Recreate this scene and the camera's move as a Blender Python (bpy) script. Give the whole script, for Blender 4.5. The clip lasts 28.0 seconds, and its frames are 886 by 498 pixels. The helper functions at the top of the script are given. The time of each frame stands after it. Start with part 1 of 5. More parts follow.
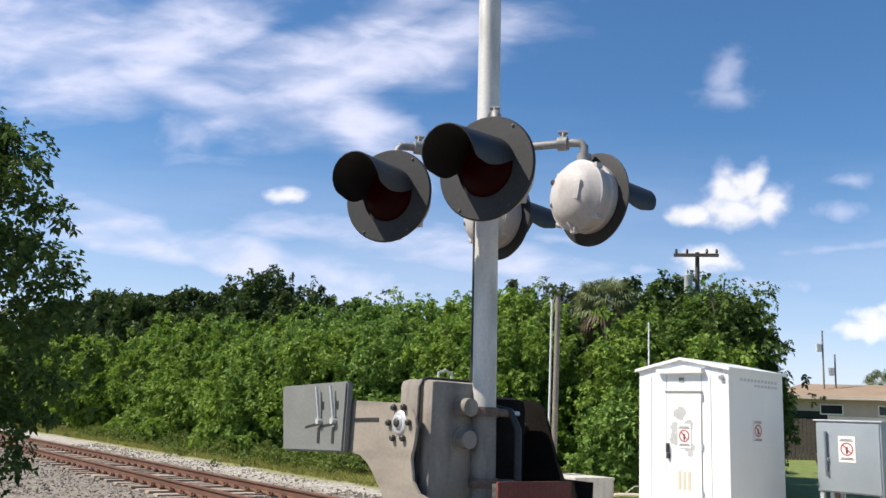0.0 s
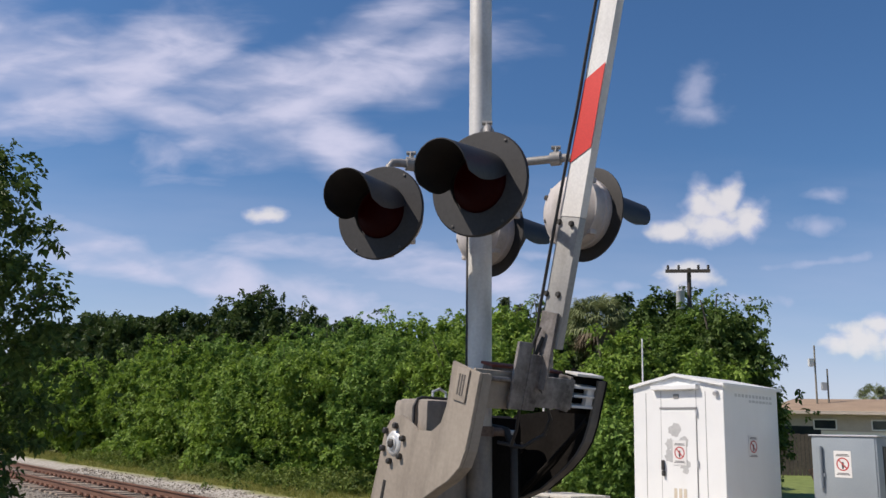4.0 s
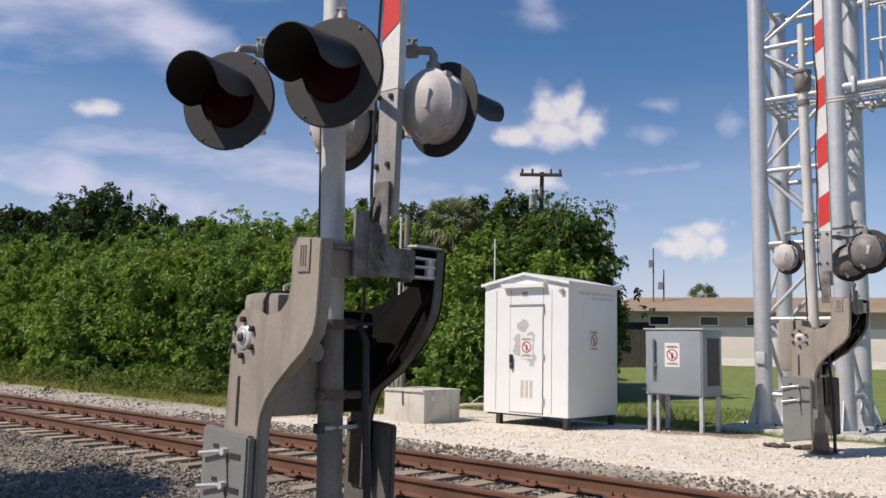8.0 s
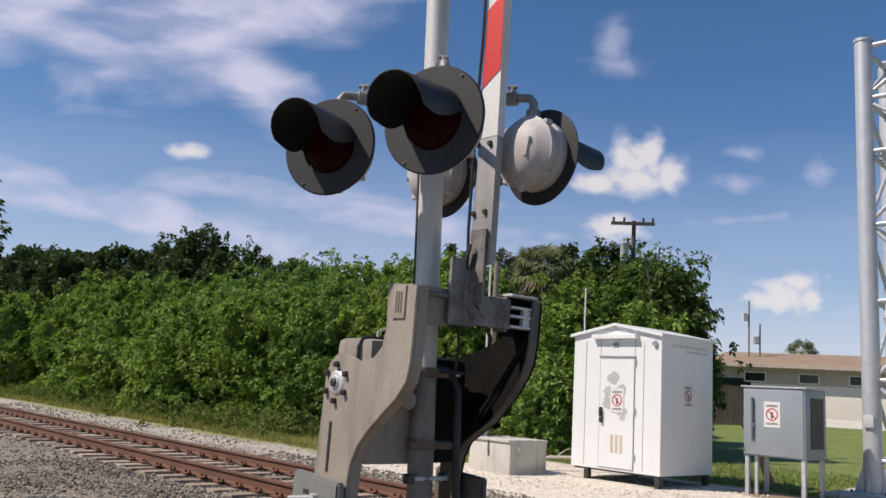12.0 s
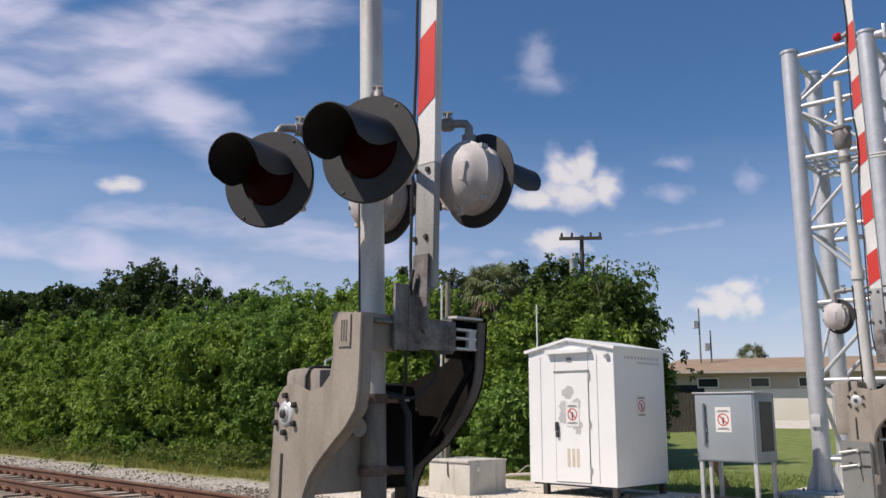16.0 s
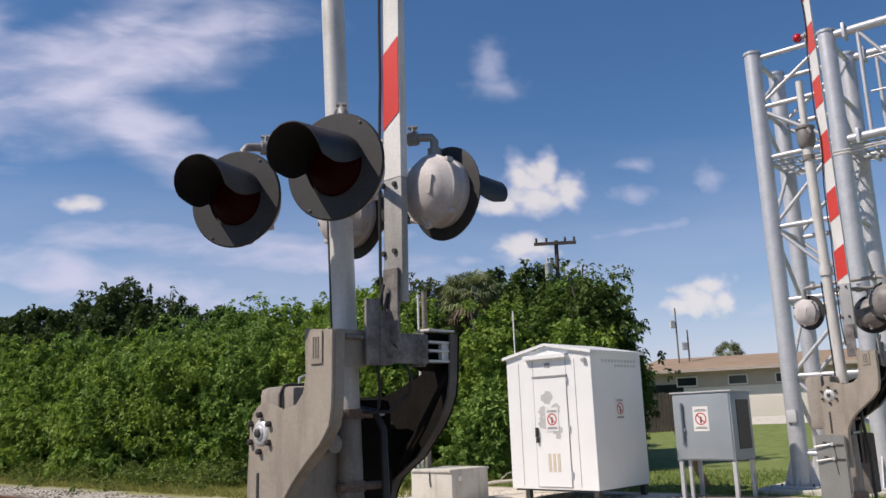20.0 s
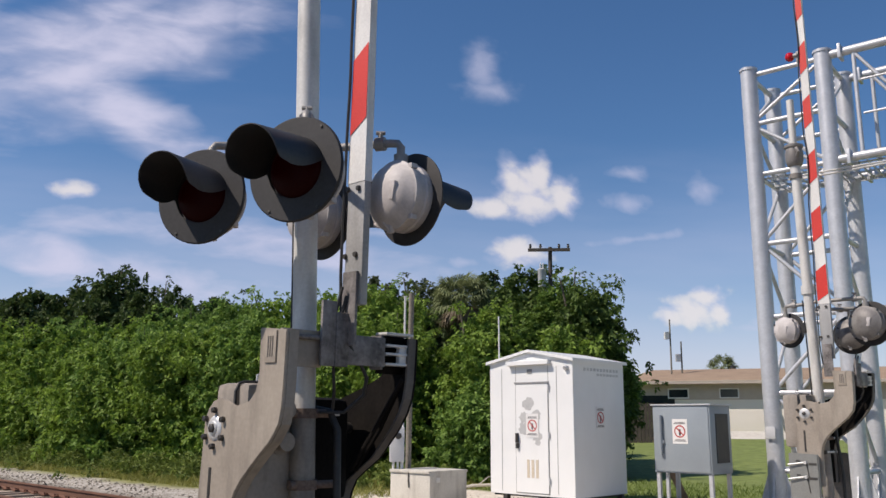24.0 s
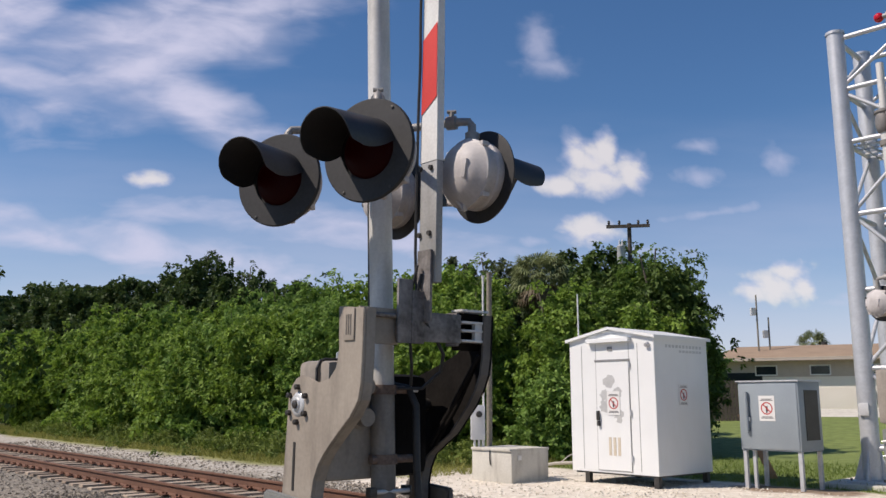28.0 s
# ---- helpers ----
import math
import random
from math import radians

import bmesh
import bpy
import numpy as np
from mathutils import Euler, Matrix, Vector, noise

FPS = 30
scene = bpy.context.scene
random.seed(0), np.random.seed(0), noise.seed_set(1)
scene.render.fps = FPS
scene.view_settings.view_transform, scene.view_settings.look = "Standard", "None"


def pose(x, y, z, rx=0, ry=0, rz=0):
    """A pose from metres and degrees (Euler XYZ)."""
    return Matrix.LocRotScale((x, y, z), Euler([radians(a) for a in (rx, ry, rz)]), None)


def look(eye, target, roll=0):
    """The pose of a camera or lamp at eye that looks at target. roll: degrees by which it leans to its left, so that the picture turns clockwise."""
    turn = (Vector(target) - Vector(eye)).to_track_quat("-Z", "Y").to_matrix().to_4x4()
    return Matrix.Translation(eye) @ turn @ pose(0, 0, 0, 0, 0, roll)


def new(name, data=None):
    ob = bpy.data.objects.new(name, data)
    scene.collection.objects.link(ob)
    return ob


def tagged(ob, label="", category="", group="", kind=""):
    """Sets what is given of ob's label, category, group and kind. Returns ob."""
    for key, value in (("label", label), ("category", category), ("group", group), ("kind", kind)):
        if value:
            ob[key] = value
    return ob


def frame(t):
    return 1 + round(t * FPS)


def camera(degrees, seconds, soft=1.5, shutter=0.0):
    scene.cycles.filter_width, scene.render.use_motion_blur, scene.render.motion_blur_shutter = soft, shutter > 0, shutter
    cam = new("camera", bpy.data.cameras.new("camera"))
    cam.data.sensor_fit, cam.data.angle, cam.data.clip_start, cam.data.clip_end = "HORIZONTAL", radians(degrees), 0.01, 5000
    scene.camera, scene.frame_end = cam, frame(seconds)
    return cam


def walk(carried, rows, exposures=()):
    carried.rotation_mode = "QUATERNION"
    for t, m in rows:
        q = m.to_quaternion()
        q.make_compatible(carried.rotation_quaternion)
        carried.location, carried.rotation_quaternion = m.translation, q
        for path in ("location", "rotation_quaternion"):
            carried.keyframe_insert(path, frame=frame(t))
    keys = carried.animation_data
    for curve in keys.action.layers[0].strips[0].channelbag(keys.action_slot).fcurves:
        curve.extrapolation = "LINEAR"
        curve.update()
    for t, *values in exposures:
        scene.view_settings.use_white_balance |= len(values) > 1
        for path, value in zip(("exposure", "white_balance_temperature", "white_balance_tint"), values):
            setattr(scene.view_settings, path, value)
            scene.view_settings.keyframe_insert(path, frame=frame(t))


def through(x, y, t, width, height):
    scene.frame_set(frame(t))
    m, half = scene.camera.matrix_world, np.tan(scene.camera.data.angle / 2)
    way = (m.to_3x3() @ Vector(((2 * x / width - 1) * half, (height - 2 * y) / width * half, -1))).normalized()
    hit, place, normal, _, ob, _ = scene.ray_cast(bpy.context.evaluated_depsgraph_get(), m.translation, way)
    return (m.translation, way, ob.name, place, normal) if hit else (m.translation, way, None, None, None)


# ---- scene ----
EXPOSURES = [(0.0, 0.48, 6900, 10), (0.3, 0.3, 6900, 11), (0.5, 0.14, 6850, 12), (0.8, -0.1, 6800, 13), (1.0, -0.25, 6750, 14), (1.25, -0.05, 6750, 14), (1.5, 0.06, 6750, 14), (2.0, 0.04, 6750, 14), (2.5, 0.04, 6800, 14), (5.0, 0.03, 6950, 15.5), (6.0, 0.02, 7000, 16), (28.0, 0.0, 6950, 16)]
PATH = [
    (0, (0.089, -0.092, 1.679), (0.054, 1.867, 2.081), 2.8),
    (0.5, (0.085, -0.111, 1.687), (0.043, 1.84, 2.123), 2.5),
    (1, (0.087, -0.14, 1.698), (0.047, 1.811, 2.137), 1.9),
    (1.5, (0.079, -0.077, 1.698), (0.057, 1.873, 2.145), 1.5),
    (2, (0.082, -0.072, 1.689), (0.047, 1.876, 2.141), 1.7),
    (2.5, (0.076, -0.068, 1.683), (0.036, 1.88, 2.134), 1.8),
    (4.5, (0.08, -0.028, 1.678), (0.093, 1.923, 2.118), 2.4),
    (5, (0.099, -0.03, 1.664), (0.19, 1.933, 2.038), 2.2),
    (5.5, (0.094, 0.014, 1.661), (0.249, 1.987, 1.945), 2.8),
    (6, (0.09, 0.003, 1.659), (0.287, 1.976, 1.925), 1.6),
    (6.5, (0.103, -0.011, 1.655), (0.365, 1.951, 1.942), 0.9),
    (7, (0.104, 0.0, 1.645), (0.377, 1.962, 1.918), 1.0),
    (7.5, (0.118, 0.002, 1.646), (0.445, 1.957, 1.91), 1.0),
    (8, (0.112, 0.006, 1.641), (0.437, 1.966, 1.869), 1.2),
    (8.5, (0.115, 0.013, 1.631), (0.418, 1.981, 1.819), 0.1),
    (9, (0.108, 0.02, 1.624), (0.399, 1.992, 1.791), 0.2),
    (9.5, (0.113, 0.001, 1.627), (0.423, 1.971, 1.782), 0.0),
    (10, (0.125, 0.006, 1.636), (0.449, 1.971, 1.821), -1.7),
    (10.5, (0.104, 0.015, 1.647), (0.33, 1.982, 1.931), -1.1),
    (11, (0.078, 0.022, 1.656), (0.241, 1.987, 1.991), 0.9),
    (11.5, (0.076, 0.039, 1.668), (0.216, 2.004, 2.012), 2.8),
    (12, (0.066, 0.08, 1.663), (0.182, 2.05, 1.99), 3.4),
    (12.5, (0.073, 0.076, 1.676), (0.214, 2.04, 2.022), 2.6),
    (14.5, (0.09, 0.049, 1.673), (0.31, 2.002, 2.043), 1.1),
    (15, (0.093, 0.051, 1.674), (0.329, 2.001, 2.054), 1.2),
    (15.5, (0.104, 0.045, 1.68), (0.348, 1.996, 2.047), 0.6),
    (16, (0.118, 0.01, 1.673), (0.343, 1.961, 2.054), 0.1),
    (16.5, (0.134, 0.013, 1.698), (0.36, 1.961, 2.086), -1.0),
    (17, (0.144, -0.02, 1.686), (0.384, 1.933, 2.042), -1.0),
    (17.5, (0.158, -0.018, 1.696), (0.419, 1.934, 2.047), -2.2),
    (18, (0.159, -0.029, 1.696), (0.437, 1.917, 2.065), -2.5),
    (18.5, (0.156, -0.031, 1.697), (0.441, 1.915, 2.061), -2.6),
    (19, (0.159, -0.029, 1.697), (0.434, 1.915, 2.081), -2.6),
    (19.5, (0.173, -0.023, 1.694), (0.485, 1.914, 2.082), -2.9),
    (20, (0.158, -0.032, 1.693), (0.437, 1.907, 2.092), -2.2),
    (20.5, (0.164, -0.022, 1.694), (0.437, 1.925, 2.06), -2.8),
    (21, (0.161, -0.018, 1.694), (0.458, 1.928, 2.047), -2.3),
    (21.5, (0.153, -0.005, 1.682), (0.47, 1.939, 2.028), -2.2),
    (23.5, (0.323, -0.096, 1.71), (0.639, 1.842, 2.086), -0.8),
    (24, (0.387, -0.132, 1.707), (0.661, 1.808, 2.108), 0.3),
    (24.5, (0.447, -0.179, 1.7), (0.675, 1.761, 2.132), 2.7),
    (25, (0.463, -0.206, 1.691), (0.572, 1.751, 2.088), 2.2),
    (25.5, (0.453, -0.178, 1.678), (0.54, 1.784, 2.058), 1.9),
    (26, (0.438, -0.16, 1.674), (0.505, 1.805, 2.043), 2.2),
    (26.5, (0.433, -0.149, 1.68), (0.566, 1.818, 2.015), 1.2),
    (27, (0.427, -0.149, 1.672), (0.599, 1.819, 1.979), 1.0),
    (27.5, (0.421, -0.138, 1.681), (0.55, 1.825, 2.04), 0.9),
    (28, (0.411, -0.165, 1.683), (0.502, 1.801, 2.038), 0.0),
]
cam = camera(55.4, 28.0)
walk(cam, [(t, look(eye, target, roll)) for t, eye, target, roll in PATH], exposures=EXPOSURES)

# ---- light ----
SUN_AZ, SUN_EL = radians(188.0), radians(50.0)      # where the sun stands, from +x counterclockwise
SUN_DIR = Vector((math.cos(SUN_AZ) * math.cos(SUN_EL), math.sin(SUN_AZ) * math.cos(SUN_EL), math.sin(SUN_EL)))
world = bpy.data.worlds.new("world")
scene.world = world
world.use_nodes = True
wn = world.node_tree.nodes
sky = wn.new("ShaderNodeTexSky")
sky.sky_type, sky.sun_disc = "NISHITA", False
sky.sun_elevation, sky.sun_rotation = SUN_EL, math.pi / 2 - SUN_AZ
sky.air_density, sky.dust_density, sky.ozone_density = 1.0, 0.2, 6.0
rich = wn.new("ShaderNodeHueSaturation")
rich.inputs["Saturation"].default_value = 1.15
world.node_tree.links.new(sky.outputs[0], rich.inputs["Color"])
world.node_tree.links.new(rich.outputs[0], wn["Background"].inputs[0])
wn["Background"].inputs[1].default_value = 0.106
sun = new("sun", bpy.data.lights.new("sun", "SUN"))
sun.data.energy, sun.data.angle, sun.data.color = 4.95, radians(0.55), (1.0, 0.95, 0.87)
sun.matrix_world = look(SUN_DIR * 50, (0, 0, 0))


# ---- materials ----
def material(name, low, high, rough=0.6, metal=0.0, grain=30.0, stain=2.5, stain_amount=0.5, bump=0.1, dirt=None, dirt_amount=0.0, per="none"):
    """Two tones mixed by fine grain and broad stains, a third tone of dirt in streaks, and fine relief."""
    m = bpy.data.materials.new(name)
    m.use_nodes = True
    nt = m.node_tree
    b = nt.nodes["Principled BSDF"]
    tc = nt.nodes.new("ShaderNodeTexCoord")
    fine = nt.nodes.new("ShaderNodeTexNoise")
    fine.inputs["Scale"].default_value, fine.inputs["Detail"].default_value = grain, 6.0
    broad = nt.nodes.new("ShaderNodeTexNoise")
    broad.inputs["Scale"].default_value, broad.inputs["Detail"].default_value = stain, 4.0
    for n in (fine, broad):
        nt.links.new(tc.outputs["Object"], n.inputs["Vector"])
    mix = nt.nodes.new("ShaderNodeMix")
    mix.data_type = "FLOAT"
    mix.inputs[0].default_value = stain_amount
    nt.links.new(fine.outputs["Fac"], mix.inputs[2])
    nt.links.new(broad.outputs["Fac"], mix.inputs[3])
    value = mix.outputs[0]
    if per != "none":
        info = nt.nodes.new("ShaderNodeObjectInfo") if per == "object" else nt.nodes.new("ShaderNodeNewGeometry")
        m2 = nt.nodes.new("ShaderNodeMix")
        m2.data_type = "FLOAT"
        m2.inputs[0].default_value = 0.6
        nt.links.new(value, m2.inputs[2])
        nt.links.new(info.outputs["Random" if per == "object" else "Random Per Island"], m2.inputs[3])
        value = m2.outputs[0]
    ramp = nt.nodes.new("ShaderNodeValToRGB")
    ramp.color_ramp.elements[0].position, ramp.color_ramp.elements[1].position = (0.32, 0.68) if per == "none" else (0.12, 0.88)
    ramp.color_ramp.elements[0].color, ramp.color_ramp.elements[1].color = (*low, 1), (*high, 1)
    nt.links.new(value, ramp.inputs[0])
    colour = ramp.outputs[0]
    if dirt:
        streak = nt.nodes.new("ShaderNodeTexNoise")
        streak.inputs["Scale"].default_value, streak.inputs["Detail"].default_value = 7.0, 8.0
        sc = nt.nodes.new("ShaderNodeMapping")
        sc.inputs["Scale"].default_value = (1.0, 1.0, 0.25)
        nt.links.new(tc.outputs["Object"], sc.inputs[0])
        nt.links.new(sc.outputs[0], streak.inputs["Vector"])
        r2 = nt.nodes.new("ShaderNodeValToRGB")
        r2.color_ramp.elements[0].position, r2.color_ramp.elements[1].position = 0.5, 0.72
        r2.color_ramp.elements[0].color, r2.color_ramp.elements[1].color = (0, 0, 0, 1), (dirt_amount,) * 3 + (1,)
        nt.links.new(streak.outputs["Fac"], r2.inputs[0])
        m3 = nt.nodes.new("ShaderNodeMix")
        m3.data_type = "RGBA"
        nt.links.new(r2.outputs[0], m3.inputs[0])
        nt.links.new(colour, m3.inputs[6])
        m3.inputs[7].default_value = (*dirt, 1)
        colour = m3.outputs[2]
    nt.links.new(colour, b.inputs["Base Color"])
    b.inputs["Roughness"].default_value, b.inputs["Metallic"].default_value = rough, metal
    if bump:
        bp = nt.nodes.new("ShaderNodeBump")
        bp.inputs["Strength"].default_value, bp.inputs["Distance"].default_value = bump, 0.01
        nt.links.new(fine.outputs["Fac"], bp.inputs["Height"])
        nt.links.new(bp.outputs[0], b.inputs["Normal"])
    return m


def leaf_material(name, low, high, through=0.3):
    m = bpy.data.materials.new(name)
    m.use_nodes = True
    nt = m.node_tree
    b = nt.nodes["Principled BSDF"]
    geo = nt.nodes.new("ShaderNodeNewGeometry")
    tc = nt.nodes.new("ShaderNodeTexCoord")
    broad = nt.nodes.new("ShaderNodeTexNoise")
    broad.inputs["Scale"].default_value, broad.inputs["Detail"].default_value = 1.1, 3.0
    nt.links.new(tc.outputs["Object"], broad.inputs["Vector"])
    mix = nt.nodes.new("ShaderNodeMix")
    mix.data_type = "FLOAT"
    mix.inputs[0].default_value = 0.4
    nt.links.new(broad.outputs["Fac"], mix.inputs[2])
    nt.links.new(geo.outputs["Random Per Island"], mix.inputs[3])
    ramp = nt.nodes.new("ShaderNodeValToRGB")
    ramp.color_ramp.elements[0].position, ramp.color_ramp.elements[1].position = 0.2, 0.8
    ramp.color_ramp.elements[0].color, ramp.color_ramp.elements[1].color = (*low, 1), (*high, 1)
    nt.links.new(mix.outputs[0], ramp.inputs[0])
    nt.links.new(ramp.outputs[0], b.inputs["Base Color"])
    b.inputs["Roughness"].default_value = 0.6
    b.inputs["Specular IOR Level"].default_value = 0.25
    tr = nt.nodes.new("ShaderNodeBsdfTranslucent")
    nt.links.new(ramp.outputs[0], tr.inputs[0])
    ms = nt.nodes.new("ShaderNodeMixShader")
    ms.inputs[0].default_value = through
    nt.links.new(b.outputs[0], ms.inputs[1])
    nt.links.new(tr.outputs[0], ms.inputs[2])
    nt.links.new(ms.outputs[0], nt.nodes["Material Output"].inputs[0])
    return m


MAST = material("weathered_aluminium_paint", (0.5, 0.485, 0.455), (0.65, 0.635, 0.6), 0.5, 0.15, 60, 3, 0.5, 0.05, (0.2, 0.19, 0.17), 0.5)
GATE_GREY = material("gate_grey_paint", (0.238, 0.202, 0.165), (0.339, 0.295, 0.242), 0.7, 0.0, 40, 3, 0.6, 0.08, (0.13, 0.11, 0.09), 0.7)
WEIGHT_GREY = material("counterweight_grey", (0.158, 0.163, 0.154), (0.224, 0.229, 0.216), 0.65, 0.1, 50, 3, 0.5, 0.06, (0.15, 0.14, 0.12), 0.4)
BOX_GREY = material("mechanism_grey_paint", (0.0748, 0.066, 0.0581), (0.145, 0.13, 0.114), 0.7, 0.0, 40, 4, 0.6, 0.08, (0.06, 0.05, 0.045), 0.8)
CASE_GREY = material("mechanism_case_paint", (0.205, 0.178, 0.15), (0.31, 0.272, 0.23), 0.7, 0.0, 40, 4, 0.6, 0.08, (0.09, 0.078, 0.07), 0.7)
# near-black: the shade inside the gate is put into this colour
GATE_DARK = material("shade_dark_casting", (0.006, 0.0052, 0.0047), (0.016, 0.014, 0.0125), 0.85, 0.0, 40, 4, 0.6, 0.1)
BLACK = material("black_lamp_paint", (0.01, 0.0095, 0.01), (0.026, 0.0245, 0.025), 0.65, 0.0, 50, 4, 0.5, 0.03)
HOOD = material("black_hood_paint", (0.012, 0.012, 0.013), (0.03, 0.029, 0.029), 0.5, 0.0, 50, 4, 0.5, 0.03)
LAMP_BACK = material("lamp_housing_paint", (0.378, 0.352, 0.343), (0.528, 0.497, 0.484), 0.6, 0.0, 60, 5, 0.6, 0.06, (0.3, 0.27, 0.24), 0.5)
LENS = material("red_lens", (0.004, 0.0001, 0.0002), (0.01, 0.0002, 0.0005), 0.5, 0.0, 90, 8, 0.3, 0.1)
LENS.node_tree.nodes["Principled BSDF"].inputs["Emission Color"].default_value = (1.0, 0.01, 0.01, 1)
LENS.node_tree.nodes["Principled BSDF"].inputs["Emission Strength"].default_value = 0.002
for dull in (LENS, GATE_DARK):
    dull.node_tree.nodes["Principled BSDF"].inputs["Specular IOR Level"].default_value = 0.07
ARM_LENS = material("red_arm_lens", (0.4, 0.004, 0.012), (0.55, 0.008, 0.02), 0.12, 0.0, 90, 8, 0.3, 0.05)
RED = material("red_reflective_sheet", (0.5, 0.02, 0.013), (0.63, 0.034, 0.022), 0.55, 0.0, 80, 4, 0.4, 0.02)
ARM_WHITE = material("white_arm_paint", (0.56, 0.55, 0.53), (0.74, 0.73, 0.7), 0.55, 0.0, 60, 3, 0.5, 0.03, (0.32, 0.31, 0.29), 0.4)
ARM_GREY = material("grey_arm_metal", (0.264, 0.264, 0.264), (0.37, 0.37, 0.361), 0.6, 0.2, 60, 3, 0.5, 0.05, (0.16, 0.15, 0.14), 0.5)
MOTTLED = material("scuffed_mottled_steel", (0.055, 0.047, 0.043), (0.27, 0.25, 0.24), 0.65, 0.2, 45, 9, 0.6, 0.15, (0.05, 0.042, 0.038), 0.85)
# the bell's grey; on two lamp housings it stands for shade
BELL_AND_HOUSING_SHADE = material("bell_grey_and_housing_shade", (0.141, 0.132, 0.128), (0.22, 0.207, 0.194), 0.55, 0.1, 50, 5, 0.5, 0.06, (0.07, 0.06, 0.055), 0.5)
BLACK_RUBBER = material("black_cable", (0.012, 0.012, 0.012), (0.03, 0.03, 0.03), 0.6)
BOLT = material("dark_steel", (0.044, 0.044, 0.044), (0.106, 0.0968, 0.088), 0.5, 0.7, 90)
ZINC = material("bright_zinc", (0.484, 0.484, 0.475), (0.66, 0.66, 0.651), 0.4, 0.35, 90)
MAST_LOW = material("dark_mast_paint", (0.15, 0.136, 0.121), (0.264, 0.242, 0.216), 0.6, 0.1, 50, 4, 0.6, 0.06, (0.08, 0.07, 0.06), 0.7)
PIPE = material("dull_galvanised_pipe", (0.211, 0.202, 0.189), (0.326, 0.312, 0.295), 0.55, 0.2, 60, 5, 0.5, 0.05, (0.13, 0.12, 0.11), 0.5)
RUST = material("rusted_steel", (0.106, 0.044, 0.0264), (0.229, 0.106, 0.0616), 0.85, 0.1, 60, 5, 0.5, 0.2)
CLAMP = material("stained_clamp_steel", (0.1, 0.062, 0.046), (0.22, 0.165, 0.135), 0.75, 0.2, 60, 8, 0.5, 0.1)
RUST_RED = material("rust_red_cover", (0.123, 0.0308, 0.022), (0.211, 0.0616, 0.0396), 0.8, 0.0, 40, 5, 0.5, 0.1)
WHITE_BOX = material("white_enamel_aluminium", (0.678, 0.686, 0.678), (0.739, 0.744, 0.735), 0.4, 0.0, 60, 1.5, 0.6, 0.02, (0.62, 0.6, 0.55), 0.12)
SEAM = material("dark_seam", (0.194, 0.194, 0.194), (0.264, 0.264, 0.264), 0.7)
CAB_GREY = material("cabinet_grey_enamel", (0.229, 0.264, 0.29), (0.29, 0.326, 0.352), 0.4, 0.1, 60, 2, 0.5, 0.02)
GALV = material("galvanised_steel", (0.44, 0.449, 0.466), (0.563, 0.572, 0.59), 0.42, 0.35, 25, 6, 0.5, 0.03)
CONCRETE = material("pale_concrete", (0.44, 0.414, 0.361), (0.598, 0.572, 0.51), 0.9, 0.0, 40, 2.5, 0.5, 0.15, (0.32, 0.29, 0.25), 0.6)
TIE_WOOD = material("weathered_tie", (0.17, 0.125, 0.09), (0.44, 0.35, 0.265), 0.9, 0.0, 30, 6, 0.5, 0.3, per="object")
RAIL_SIDE = material("rusty_rail", (0.088, 0.0396, 0.0246), (0.185, 0.088, 0.0528), 0.8, 0.1, 60, 2, 0.5, 0.2)
RAIL_TOP = material("dull_rail_head", (0.0704, 0.0396, 0.0308), (0.123, 0.0748, 0.0572), 0.5, 0.4, 40, 3, 0.5, 0.05)
STONE = material("ballast_stone", (0.07, 0.057, 0.044), (0.37, 0.32, 0.255), 0.9, 0.0, 25, 3, 0.3, 0.3, per="island")
SHELL = material("white_shell_rock", (0.528, 0.466, 0.378), (0.748, 0.704, 0.616), 0.95, 0.0, 25, 3, 0.3, 0.3, per="island")
WOOD_POLE = material("grey_wood_pole", (0.141, 0.123, 0.0968), (0.264, 0.238, 0.194), 0.9, 0.0, 20, 2, 0.4, 0.3)
DARK_WOOD = material("dark_crossarm_wood", (0.044, 0.0352, 0.0282), (0.106, 0.088, 0.0704), 0.9, 0.0, 20, 2, 0.4, 0.3)
BARK = material("grey_brown_bark", (0.088, 0.0704, 0.0528), (0.176, 0.145, 0.114), 0.95, 0.0, 15, 3, 0.5, 0.5)
STUCCO = material("cream_stucco", (0.704, 0.642, 0.563), (0.774, 0.722, 0.651), 0.9, 0.0, 30, 0.6, 0.5, 0.1)
SHINGLE = material("tan_shingle", (0.229, 0.158, 0.106), (0.326, 0.238, 0.163), 0.95, 0.0, 15, 1.2, 0.5, 0.2)
GLASS_AND_PORCH_SHADE = material("dark_glass_and_porch_shade", (0.0176, 0.022, 0.0264), (0.0352, 0.0396, 0.044), 0.08)
LEAF_LIGHT = leaf_material("light_green_leaf", (0.0484, 0.11, 0.0141), (0.308, 0.44, 0.0748), 0.35)
LEAF_FRESH = leaf_material("fresh_green_leaf", (0.044, 0.106, 0.0176), (0.273, 0.414, 0.088), 0.35)
LEAF_MID = leaf_material("mid_green_leaf", (0.0396, 0.088, 0.0158), (0.194, 0.299, 0.0572), 0.33)
LEAF_TREE = leaf_material("deep_green_leaf", (0.0308, 0.0616, 0.0123), (0.132, 0.202, 0.044), 0.25)
LEAF_OLIVE = leaf_material("olive_green_leaf", (0.0528, 0.0704, 0.0308), (0.141, 0.167, 0.0748), 0.3)
LEAF_DARK = leaf_material("dark_green_leaf", (0.0308, 0.0546, 0.0141), (0.0924, 0.141, 0.0396), 0.3)
PALM_LEAF = leaf_material("palm_leaf", (0.0968, 0.123, 0.0484), (0.264, 0.299, 0.141), 0.25)
